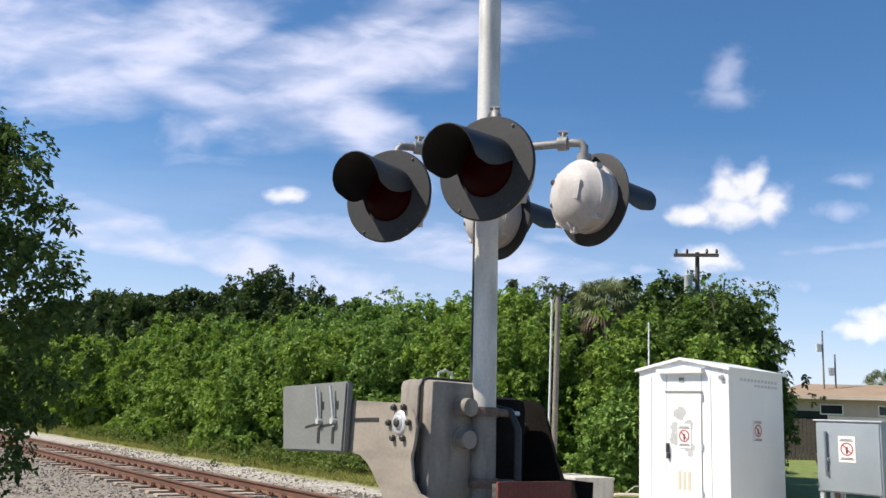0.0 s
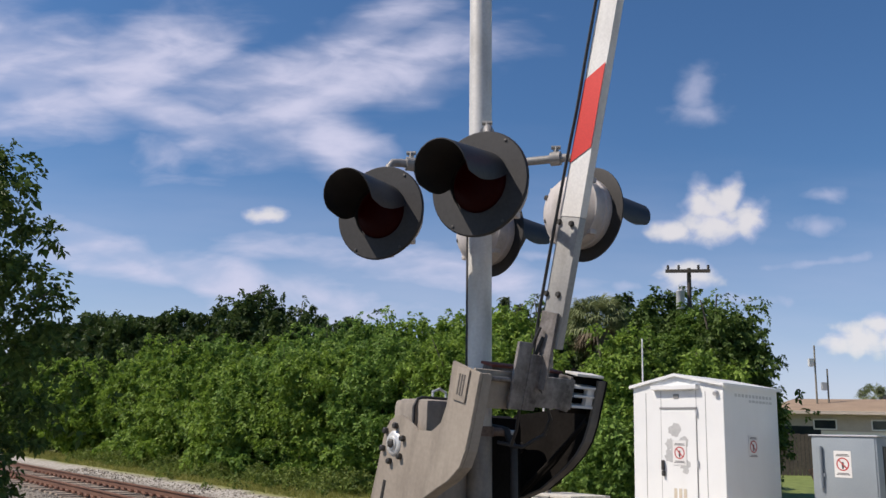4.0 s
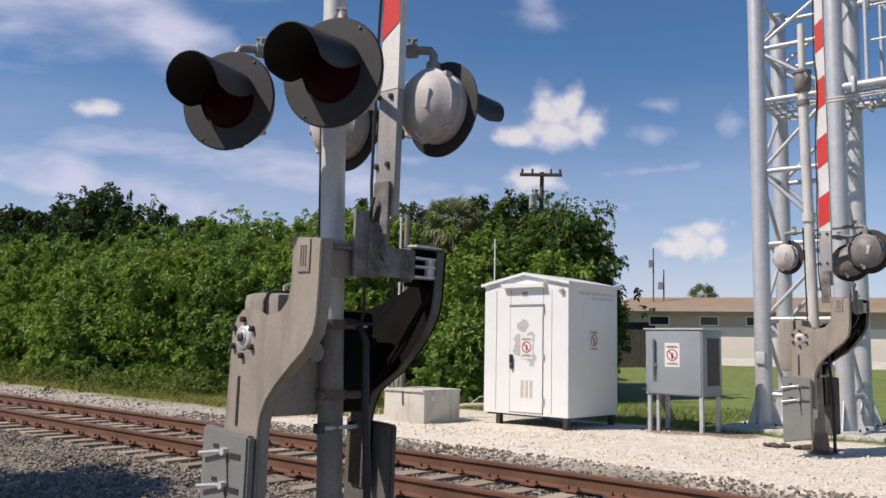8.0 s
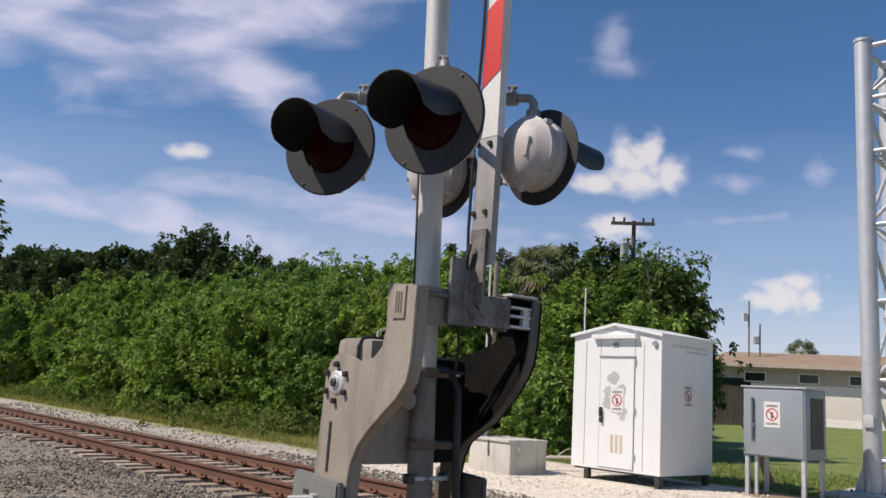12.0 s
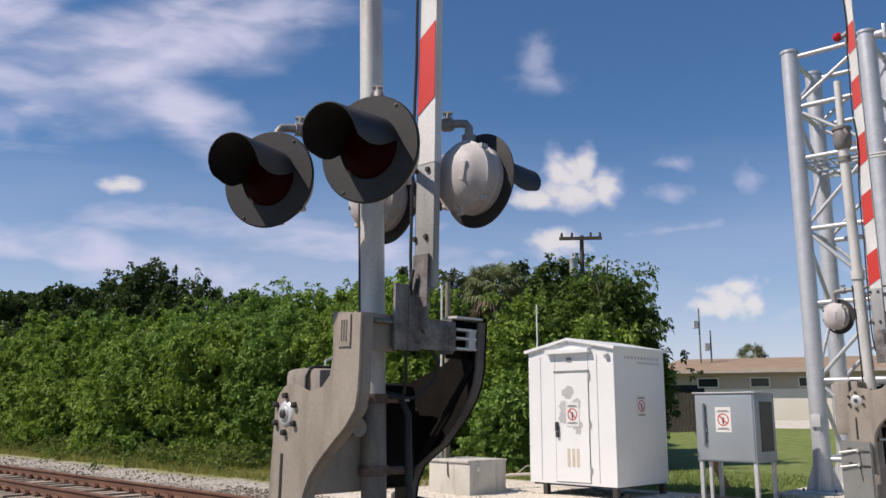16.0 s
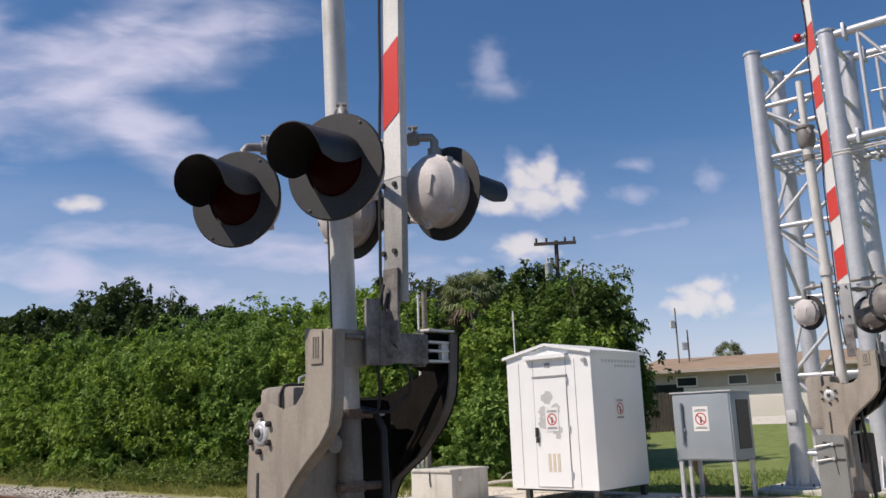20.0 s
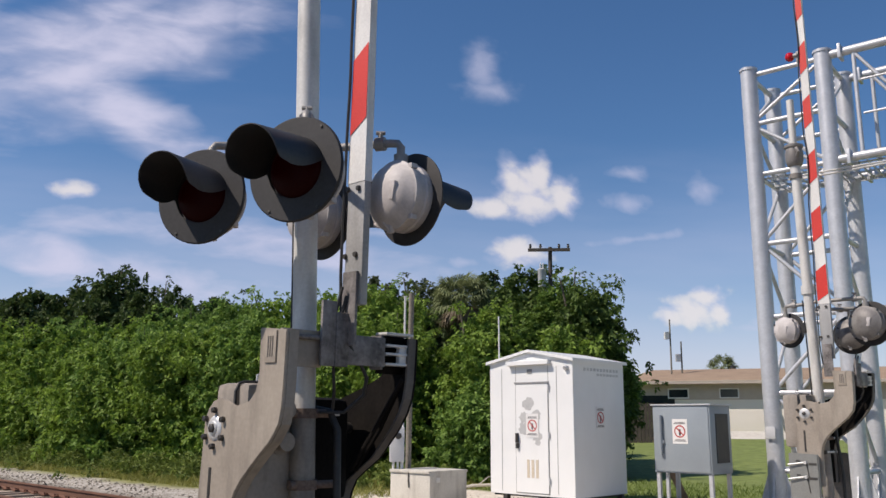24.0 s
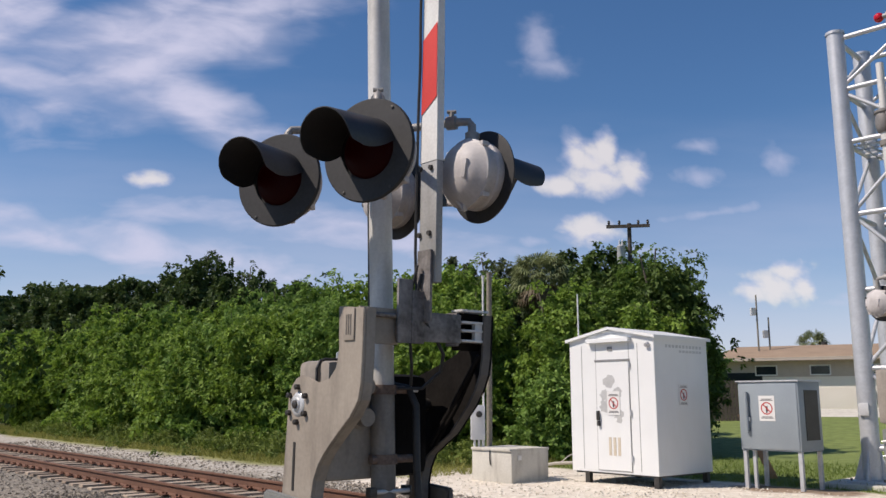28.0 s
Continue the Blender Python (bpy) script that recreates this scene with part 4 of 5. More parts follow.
BOLTS = [(0.99, 0.02), (0.985, -0.07), (1.38, 0.025), (1.385, -0.07), (0.81, 0.0)]
MU, MV = -3.564, 3.137
signal_mast("crossing_signal", at(MU, MV), [(-0.352, -0.49, LAMP_Z - 0.01, -62.5), (0.465, -0.43, LAMP_Z - 0.003, -69.5, 1.0, None, 0.035), (0.37, 0.48, LAMP_Z + 0.03, 88), (-0.47, 0.5, LAMP_Z + 0.055, 90)], 5.6, 0.071,
                          "grey crossing signal mast with four black-hooded red flashers", 0.08)
near_gate = gate_arm_thing("crossing_gate", at(MU, MV) @ pose(PIVOT[0], 0, PIVOT[1]), 6.2, "grey counterweighted crossing gate with red and white arm", (2.88, 5.1))
FU, FV, FZ = -3.8, 11.91, 0.17
# two housings get the darker bell grey: shade put into their colour
far_signal = signal_mast("crossing_signal", at(FU - 0.035, FV, FZ), [(-0.49, 0.2, 2.81, 72, 0.86), (0.57, 0.2, 2.83, 78, 1.05, BELL_AND_HOUSING_SHADE), (0.2, 0.62, 2.74, 90, 0.95, BELL_AND_HOUSING_SHADE), (0.97, 0.55, 2.72, 84, 0.9)], 5.18, 0.068,
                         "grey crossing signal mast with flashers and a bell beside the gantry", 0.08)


def crossing_bell(parent, z):
    """The bell at the head of the mast, with the slim pipe above it."""
    c = mast_at(z)
    bm = tube(bmesh.new(), [c, c + Vector((0, 0, 0.98))], 0.05, 16)
    part("head_pipe", bm, MAST, parent, "slim pipe above the bell")
    bm = lathe(bmesh.new(), [(0.075, -0.02), (0.1, 0.0), (0.12, 0.06), (0.125, 0.16), (0.11, 0.24), (0.13, 0.26), (0.13, 0.29), (0.07, 0.32)], 24, Matrix.Translation(c))
    bell = part("bell", bm, BELL_AND_HOUSING_SHADE, parent, "dark grey crossing bell")
    bm = tube(bmesh.new(), [c + Vector((0.08, -0.1, 0.1)), c + Vector((0.12, -0.15, 0.15)), c + Vector((0.08, -0.12, 0.22))], 0.025, 10)
    part("gong", bm, BELL_AND_HOUSING_SHADE, bell)
    bm = tube(bmesh.new(), [c - Vector((0, 0, 0.2)), c - Vector((0, 0, 0.13))], 0.086, 20)
    part("head_clamp", bm, MAST_LOW, parent)
    for k in (0, 1):
        bm = tube(bmesh.new(), [c + Vector((0.05, 0.0, -0.16 - 0.05 * k)), c + Vector((1.2, 0.3, -0.1 - 0.03 * k)), c + Vector((2.6, 0.9, 0.02 - 0.02 * k))], 0.014, 8)
        part("stay_conduit", bm, MAST, parent, "thin pale conduit to the gantry")


crossing_bell(far_signal, 5.13)
gate_arm_thing("crossing_gate", at(FU + 0.15, FV, FZ) @ pose(PIVOT[0], 0, PIVOT[1]), 6.2, "grey crossing gate standing upright beside the gantry tower", (4.95,), 0.35, -0.24, 0.398, 1.46, (-0.23, 0.15))


# ---- equipment house ----
def sign_plate(parent, m, w=0.26, h=0.36):
    bm = box(bmesh.new(), (0, 0, 0), (w, 0.004, h))
    s = part("warning_sign", bm, SIGN_WHITE, parent, "white warning sign with a red prohibition ring", m, smooth=False)
    bm = bmesh.new()
    b2 = bmesh.new()
    lathe(b2, [(0.10, 0.0), (0.10, 0.003), (0.082, 0.003), (0.082, 0.0)], 32, pose(0, -0.002, 0, 90, 0, 0))
    join(bm, b2)
    box(bm, (0, -0.0035, 0), (0.018, 0.002, 0.17), pose(0, 0, 0, 0, -45, 0))
    part("prohibition_ring", bm, SIGN_RED, s, "red ring and bar", smooth=False)
    bm = bmesh.new()
    box(bm, (0, -0.0028, -0.01), (0.035, 0.002, 0.09))
    box(bm, (0.02, -0.0028, -0.04), (0.02, 0.002, 0.06), pose(0, 0, 0, 0, 20, 0))
    part("pictogram", bm, SIGN_BLACK, s, "black pictogram", smooth=False)
    for k, z in enumerate((0.145, 0.125, -0.135, -0.155)):
        bm = box(bmesh.new(), (0, -0.0028, z), (w * (0.8 if k % 2 else 0.66), 0.002, 0.011))
        part("text_bar", bm, SIGN_BLACK, s, smooth=False)
    return s


SIGN_WHITE = material("sign_white", (0.634, 0.625, 0.607), (0.704, 0.695, 0.678), 0.4)
SIGN_RED = material("sign_red", (0.396, 0.0264, 0.0264), (0.484, 0.0528, 0.044), 0.5)
SIGN_BLACK = material("sign_black", (0.05, 0.05, 0.05), (0.1, 0.1, 0.1), 0.6)
STAIN_GREY = material("grey_paint_patch", (0.37, 0.37, 0.37), (0.484, 0.484, 0.475), 0.7)


def equipment_house():
    DX = -0.865         # the door's middle
    W, D, H, z0 = 1.81, 1.56, 2.245, 0.2
    g = thing("equipment_house", at(-7.93, 11.965, 0.29), "white metal railway equipment house with a gabled roof on short legs", "equipment house")
    bm = bmesh.new()
    outline = [(-W, z0), (0, z0), (0, z0 + H), (-W / 2, z0 + H + 0.17), (-W, z0 + H)]
    slab(bm, outline, 0.0, D, 0.004)
    part("body", bm, WHITE_BOX, g, "white enamelled sheet metal walls", smooth=False)
    bm = bmesh.new()
    for s in (-1, 1):
        x0, x1 = -W / 2, (0.05 if s > 0 else -W - 0.05)
        za, zb = z0 + H + 0.215, z0 + H + 0.03
        slab(bm, [(x0, za), (x1, zb), (x1, zb - 0.05), (x0, za - 0.045)], -0.06, D + 0.06)
    part("roof", bm, WHITE_BOX, g, "shallow white gabled roof", smooth=False)
    bm = bmesh.new()
    box(bm, (-W / 2, -0.05, z0 + H - 0.02), (0.92, 0.1, 0.075), None, 0.008)
    part("door_canopy", bm, WHITE_BOX, g, "white drip canopy", smooth=False)
    bm = bmesh.new()
    box(bm, (DX, -0.008, z0 + 0.955), (0.69, 0.016, 1.82), None, 0.004)
    door = part("door", bm, WHITE_BOX, g, "white metal door", smooth=False)
    bm = bmesh.new()
    for x in (DX - 0.352, DX + 0.352):
        box(bm, (x, -0.004, z0 + 0.955), (0.01, 0.01, 1.83))
        box(bm, (x, -0.001, z0 + 2.03), (0.006, 0.006, 0.28))
    box(bm, (DX, -0.004, z0 + 0.038), (0.71, 0.01, 0.01))
    box(bm, (DX, -0.012, z0 + 1.885), (0.74, 0.03, 0.03))
    for x in (-W / 2 - 0.63, -W / 2 + 0.57):
        box(bm, (x, -0.002, z0 + 1.1), (0.006, 0.006, 2.1))
    part("door_seam", bm, SEAM, door, "dark door gap", smooth=False)
    bm = box(bmesh.new(), (DX - 0.3, -0.05, z0 + 0.95), (0.03, 0.07, 0.16), None, 0.008)
    box(bm, (DX - 0.3, -0.04, z0 + 0.82), (0.05, 0.05, 0.09), None, 0.01)
    part("door_handle", bm, BOLT, door, "dark latch handle and padlock")
    for z in (z0 + 1.8, z0 + 1.0, z0 + 0.25):
        bm = tube(bmesh.new(), [(DX + 0.37, -0.02, z - 0.05), (DX + 0.37, -0.02, z + 0.05)], 0.014, 8)
        part("hinge", bm, GALV, door)
    for k in range(3):
        bm = box(bmesh.new(), (DX - 0.08 + 0.095 * k, -0.018, z0 + 0.44), (0.055, 0.006, 0.3))
        part("louvre", bm, VENT_TAN, door, "small tan vent louvre", smooth=False)
    rnd = random.Random(5)
    for k, (cx, cz, r) in enumerate(((-0.06, 1.52, 0.12), (-0.16, 1.3, 0.1), (0.1, 1.33, 0.1), (-0.14, 1.1, 0.13), (0.12, 0.98, 0.1), (0.14, 0.88, 0.06), (0.0, 1.25, 0.12))):
        bm = bmesh.new()
        ring = [(r * (1 + 0.2 * rnd.uniform(-1, 1)), a) for a in np.linspace(0, 2 * math.pi, 18, endpoint=False)]
        bm.faces.new([bm.verts.new((DX - 0.01 + cx + q * math.cos(a), -0.0175 - 0.0003 * k, z0 + cz + q * math.sin(a) * 0.9)) for q, a in ring])
        part("paint_patch", bm, STAIN_GREY, door, "grey blotch of over-paint", smooth=False)
    sign_plate(door, pose(DX + 0.02, -0.024, z0 + 1.16), 0.27, 0.4)
    sign_plate(g, pose(0.006, D * 0.5, z0 + 1.3, 0, 0, 90), 0.26, 0.36)
    bm = box(bmesh.new(), (-W / 2 - 0.0, -0.008, z0 + H - 0.16), (0.1, 0.012, 0.07))
    part("vent_plate", bm, SEAM, g, smooth=False)
    bm = tube(bmesh.new(), [(-0.12, -0.01, z0 + H - 0.12), (-0.12, -0.06, z0 + H - 0.14)], [0.05, 0.035], 12)
    part("outside_lamp", bm, GALV, g)
    for k in range(11):
        bm = box(bmesh.new(), (0.002, 0.35 + k * 0.1, z0 + H - 0.14), (0.004, 0.06, 0.05))
        part("stencil_bar", bm, STENCIL, g, "faint grey stencilled bar", smooth=False)
        if k > 3:
            bm = box(bmesh.new(), (0.002, 0.35 + k * 0.1, z0 + H - 0.22), (0.004, 0.07, 0.04))
            part("stencil_bar", bm, STENCIL, g, smooth=False)
    for x in (-0.07, -W + 0.32):
        for y in (0.06, D - 0.1):
            bm = box(bmesh.new(), (x, y, z0 / 2 - 0.02), (0.09, 0.09, z0 + 0.06))
            part("leg", bm, BOLT, g, "short dark steel leg", smooth=False)
    bm = box(bmesh.new(), (-W / 2, D / 2, z0 - 0.015), (W - 0.1, D - 0.1, 0.03))
    part("floor_frame", bm, BOLT, g, smooth=False)
    bm = tube(bmesh.new(), [(-W + 0.09, 0.15, z0 + H), (-W + 0.09, 0.15, z0 + H + 0.88)], 0.013, 8)
    part("antenna", bm, SIGN_WHITE, g, "thin white antenna rod")
    return g


STENCIL = material("faded_stencil_paint", (0.42, 0.43, 0.43), (0.56, 0.57, 0.56), 0.6)
VENT_TAN = material("tan_vent", (0.484, 0.414, 0.317), (0.581, 0.51, 0.414), 0.7)
equipment_house()


def relay_cabinet():
    g = thing("relay_cabinet", at(-7.18, 13.2, 0.3), "grey steel trackside cabinet on four legs", "cabinet")
    W, D, z0, z1 = 1.03, 0.72, 0.6, 1.69
    bm = box(bmesh.new(), (W / 2, D / 2, (z0 + z1) / 2), (W, D, z1 - z0), None, 0.012)
    part("body", bm, CAB_GREY, g, "blue-grey enamelled steel body")
    bm = box(bmesh.new(), (W / 2, D / 2, z1 + 0.012), (W + 0.06, D + 0.06, 0.025), None, 0.006)
    part("roof", bm, GALV, g, "pale overhanging lid")
    bm = box(bmesh.new(), (W / 2 + 0.0, -0.008, (z0 + z1) / 2), (W - 0.05, 0.014, z1 - z0 - 0.05), None, 0.004)
    door = part("door", bm, CAB_GREY, g, "flat grey door")
    bm = tube(bmesh.new(), [(0.16, -0.05, z0 + 0.3), (0.16, -0.05, z1 - 0.16)], 0.032, 10)
    box(bm, (0.16, -0.03, z0 + 0.5), (0.1, 0.04, 0.06))
    part("conduit", bm, CAB_GREY, g, "grey conduit pipe")
    sign_plate(door, pose(0.5, -0.018, 1.27), 0.27, 0.4)
    bm = box(bmesh.new(), (W + 0.004, D * 0.55, (z0 + z1) / 2 + 0.02), (0.012, D * 0.6, (z1 - z0) * 0.72))
    part("side_screen", bm, BOLT, g, "dark recessed side screen", smooth=False)
    for x in (0.05, W - 0.05):
        for y in (0.05, D - 0.05):
            bm = box(bmesh.new(), (x, y, z0 / 2), (0.06, 0.06, z0 + 0.02))
            part("leg", bm, GALV, g, "square steel leg", smooth=False)
    bm = box(bmesh.new(), (0.18, 0.1, 0.3), (0.05, 0.05, 0.6))
    part("conduit_riser", bm, GALV, g, smooth=False)


relay_cabinet()


def battery_box():
    g = thing("concrete_battery_box", at(-10.2, 10.9, 0.27), "pale concrete battery box with a grey flat lid", "battery box")
    bm = box(bmesh.new(), (-0.5, 0.47, 0.27), (1.0, 0.94, 0.58), None, 0.012)
    part("body", bm, CONCRETE, g, "stained pale concrete body")
    for x in (-0.75, -0.25):
        bm = box(bmesh.new(), (x, 0.47, 0.575), (0.495, 1.0, 0.045), None, 0.008)
        part("lid", bm, CONCRETE, g)
    bm = tube(bmesh.new(), [(-0.52, -0.015, 0.58), (-0.52, -0.02, 0.42), (-0.5, -0.02, 0.3)], 0.01, 6)
    part("chain", bm, BOLT, g)
    bm = box(bmesh.new(), (0.006, 0.2, 0.44), (0.01, 0.09, 0.08), None, 0.003)
    part("hasp", bm, ZINC, g)


battery_box()


def relay_pole():
    g = thing("service_pole", pose(2.0, 15.75, 0.25), "grey wooden service pole with conduit and meter box", "pole")
    bm = tube(bmesh.new(), [(0, 0, -0.3), (0.03, 0, 3.85)], [0.055, 0.05], 16)
    part("pole", bm, WOOD_POLE, g)
    bm = tube(bmesh.new(), [(-0.11, -0.1, 0.3), (-0.1, -0.1, 3.7), (-0.1, -0.1, 3.78)], [0.02, 0.02, 0.036], 10)
    part("conduit", bm, SIGN_WHITE, g, "white conduit with weatherhead")
    bm = box(bmesh.new(), (-0.22, -0.16, 1.05), (0.26, 0.12, 0.62), None, 0.012)
    meter = part("meter_box", bm, SIGN_WHITE, g, "pale grey meter box")
    bm = lathe(bmesh.new(), [(0, 0.05), (0.05, 0.04), (0.06, 0)], 16, pose(-0.2, -0.22, 1.2, 90, 0, 0))
    part("dial_dome", bm, BOLT, meter)
    bm = bmesh.new()
    for x in (-0.28, -0.2, -0.13):
        tube(bm, [(x, -0.15, 0.1), (x, -0.15, 0.76)], 0.022, 8)
    part("riser_pipe", bm, SIGN_WHITE, g)


CAB_PALE = material("pale_grey_enamel", (0.44, 0.449, 0.458), (0.528, 0.537, 0.546), 0.45)
relay_pole()


# ---- gantry tower ----
def gantry_tower():
    g = thing("signal_gantry", at(-5.766, 14.748, 0.3, 4.4), "silver lattice steel signal gantry with a walkway arm", "signal gantry")
    S, TOP, R = 1.3, 7.84, 0.145
    for x in (0, S):
        for y in (0, S):
            bm = tube(bmesh.new(), [(x, y, 0.12), (x, y, TOP)], R, 28)
            leg = part("leg", bm, GALV, g, "silver tubular steel leg")
            bm = bmesh.new()
            lathe(bm, [(R + 0.015, TOP - 0.04), (R + 0.015, TOP + 0.01), (0, TOP + 0.03)], 24, Matrix.Translation((x, y, 0)))
            part("leg_cap", bm, GALV, leg)
            bm = box(bmesh.new(), (x, y, 0.1), (0.62, 0.62, 0.035), None, 0.004)
            part("base_plate", bm, GALV, leg)
            bm = bmesh.new()
            for k in range(4):
                slab(bm, [(R - 0.01, 0.11), (R + 0.15, 0.11), (R - 0.01, 0.62)], -0.01, 0.01)
                bm.transform(pose(0, 0, 0, 0, 0, 90))
            bm.transform(Matrix.Translation((x, y, 0)) @ pose(0, 0, 0, 0, 0, 0))
            part("gusset", bm, GALV, leg, smooth=False)
            for k in range(4):
                a = radians(45 + 90 * k)
                bm = tube(bmesh.new(), [(x + 0.36 * math.cos(a), y + 0.36 * math.sin(a), 0.0), (x + 0.36 * math.cos(a), y + 0.36 * math.sin(a), 0.16)], 0.02, 6)
                part("anchor_bolt", bm, BOLT, leg)
    faces = [((0, 0), (S, 0)), ((0, S), (S, S)), ((0, 0), (0, S)), ((S, 0), (S, S))]
    levels = [0.63, 1.92, 3.23, 4.53, 5.81, 6.77, 7.72]
    for (x0, y0), (x1, y1) in faces:
        d = Vector((x1 - x0, y1 - y0, 0)).normalized() * R * 0.8
        for z in levels:
            bm = tube(bmesh.new(), [Vector((x0, y0, z)) + d, Vector((x1, y1, z)) - d], 0.045, 12)
            part("strut", bm, GALV, g)
        for k, (za, zb) in enumerate(zip(levels, levels[1:])):
            if k % 2 == 0:
                za, zb = zb, za
            bm = tube(bmesh.new(), [Vector((x0, y0, za + (0.1 if zb > za else -0.1))) + d, Vector((x1, y1, zb - (0.1 if zb > za else -0.1))) - d], 0.035, 10)
            part("brace", bm, GALV, g)
    bm = box(bmesh.new(), (0.0, -R - 0.02, 1.25), (0.16, 0.05, 0.2), None, 0.01)
    part("junction_cover", bm, CAB_PALE, g)
    # the arm over the road
    L = 9.0
    for y in (0, S):
        for z in (5.83, 7.74):
            bm = tube(bmesh.new(), [(S + R * 0.8, y, z), (S + L, y, z)], 0.075, 16)
            part("chord", bm, GALV, g, "silver tubular chord")
        for k in range(7):
            x = S + 0.5 + 1.25 * k
            bm = tube(bmesh.new(), [(x, y, 5.83), (x, y, 7.74)], 0.035, 10)
            part("post", bm, GALV, g)
            bm = tube(bmesh.new(), [(x, y, 5.88 if k % 2 else 7.69), (x + 1.25, y, 7.69 if k % 2 else 5.88)], 0.03, 10)
            part("brace", bm, GALV, g)
        for x in (S + 0.3,):
            for z in (5.83, 7.74):
                bm = box(bmesh.new(), (x, y, z), (0.05, 0.24, 0.26), None, 0.004)
                part("flange", bm, GALV, g)
    for z in (6.52, 7.12):
        bm = tube(bmesh.new(), [(S + 0.6, -0.12, z), (S + L, -0.12, z)], 0.02, 8)
        part("handrail", bm, GALV, g)
    bm = bmesh.new()
    for k in range(60):
        box(bm, (k * 0.15 + 0.2, S / 2, 5.74), (0.02, S, 0.03))
    for y in (0.1, 0.4, 0.7, 1.0, 1.28):
        box(bm, (4.6, y, 5.74), (9.0, 0.02, 0.03))
    part("walkway_grating", bm, GALV, g, "open steel walkway grating", smooth=False)
    bm = bmesh.new()
    for s in (-1, 1):
        box(bm, (0, 0, 0), (1.2, 0.02, 0.22), pose(S + 1.05, S + 0.4, 3.6, 0, 45 * s, 0))
    part("crossbuck", bm, CAB_PALE, g, "back of a crossbuck sign", smooth=False)
    slab_ob = box(bmesh.new(), (S / 2, S / 2, -0.06), (2.6, 2.4, 0.28), None, 0.02)
    part("footing", slab_ob, CONCRETE, g, "concrete footing")


gantry_tower()


# ---- house behind the lawn ----
def bungalow():
    g = thing("bungalow", pose(16.6, 43.2, 0.95, 0, 0, -29), "low cream stucco bungalow with a tan shingle roof", "house")
    L, D, H = 24.0, 9.0, 2.75
    bm = box(bmesh.new(), (L / 2, D / 2, H / 2), (L, D, H))
    part("wall", bm, STUCCO, g, "cream stucco walls", smooth=False)
    bm = bmesh.new()
    slab(bm, [(-0.6, H - 0.02), (-0.6, H + 0.12), (0.6, H + 0.95), (L - 0.6, H + 0.95), (L + 0.6, H + 0.12), (L + 0.6, H - 0.02)], -0.6, D + 0.6)
    for v in bm.verts:
        if v.co.z > H + 0.5:
            v.co.y = D / 2 + (0.6 if v.co.y > D / 2 else -0.6)
    part("roof", bm, SHINGLE, g, "low hipped tan shingle roof", smooth=False)
    bm = box(bmesh.new(), (L / 2, -0.61, H + 0.04), (L + 1.2, 0.05, 0.15))
    part("fascia", bm, FASCIA_AND_EAVE_SHADOW, g, smooth=False)
    # the shadow under the eave, put on the wall as a tan strip
    bm = box(bmesh.new(), (L / 2, -0.012, H - 0.42), (L - 0.02, 0.03, 0.8))
    part("wall_band", bm, FASCIA_AND_EAVE_SHADOW, g, "tan upper wall band that stands for the eave's shadow", smooth=False)
    for x, w in ((2.4, 1.0), (4.9, 0.9), (7.2, 1.0), (11.0, 1.6)):
        bm = box(bmesh.new(), (x, -0.012, H - 0.5), (w, 0.066, 0.42))
        win = part("window", bm, GLASS_AND_PORCH_SHADE, g, "small dark window", smooth=False)
        bm = bmesh.new()
        for s in (-1, 1):
            box(bm, (x + s * w / 2, -0.03, H - 0.5), (0.06, 0.08, 0.5))
            box(bm, (x, -0.03, H - 0.5 + s * 0.23), (w, 0.08, 0.06))
        part("window_frame", bm, SIGN_WHITE, win, smooth=False)
    # no recess: a flat panel whose dark colour is the porch's shade
    bm = box(bmesh.new(), (1.2, -0.02, 1.1), (2.0, 0.05, 2.1))
    part("garage_recess", bm, GLASS_AND_PORCH_SHADE, g, "flat dark panel for the shade in an open porch", smooth=False)
    bm = tube(bmesh.new(), [(5.0, D / 2, H + 0.85), (5.0, D / 2, H + 1.15)], 0.15, 10)
    part("roof_vent", bm, BOLT, g)


FASCIA_AND_EAVE_SHADOW = material("pale_fascia_and_eave_shadow", (0.396, 0.334, 0.282), (0.484, 0.414, 0.352), 0.8)
bungalow()


def utility_pole(m, height, label, arms=True):
    g = thing("utility_pole", m, label, "utility pole")
    bm = tube(bmesh.new(), [(0, 0, -0.3), (0.04, 0, height)], [0.085, 0.06] if arms else [0.06, 0.04], 12)
    part("pole", bm, DARK_WOOD if arms else WOOD_POLE, g)
    if arms:
        bm = box(bmesh.new(), (0, -0.1, height - 0.1), (1.25, 0.08, 0.09), pose(0, 0, 0.0, 0, 0, 0))
        arm = part("crossarm", bm, DARK_WOOD, g, smooth=False)
        for x in (-0.55, -0.25, 0.3, 0.57):
            bm = lathe(bmesh.new(), [(0.02, 0), (0.045, 0.05), (0.03, 0.08), (0.04, 0.11), (0, 0.14)], 10, pose(x, -0.1, height - 0.05))
            part("insulator", bm, BOLT, arm)
        bm = lathe(bmesh.new(), [(0, -1.5), (0.11, -1.5), (0.12, -1.46), (0.12, -1.02), (0.128, -1.01), (0.128, -0.98), (0.06, -0.95), (0, -0.94)], 16, pose(-0.22, -0.05, height + 0.3))
        for x in (-0.26, -0.18):
            lathe(bm, [(0.02, -0.95), (0.03, -0.9), (0.018, -0.86), (0.026, -0.82), (0, -0.78)], 8, pose(x, -0.05, height + 0.3))
        part("transformer", bm, CAB_PALE, g, "pale grey can transformer")
    else:
        bm = box(bmesh.new(), (-0.17, 0, height - 0.9), (0.24, 0.2, 0.4))
        part("street_light_box", bm, CAB_PALE, g, smooth=False)


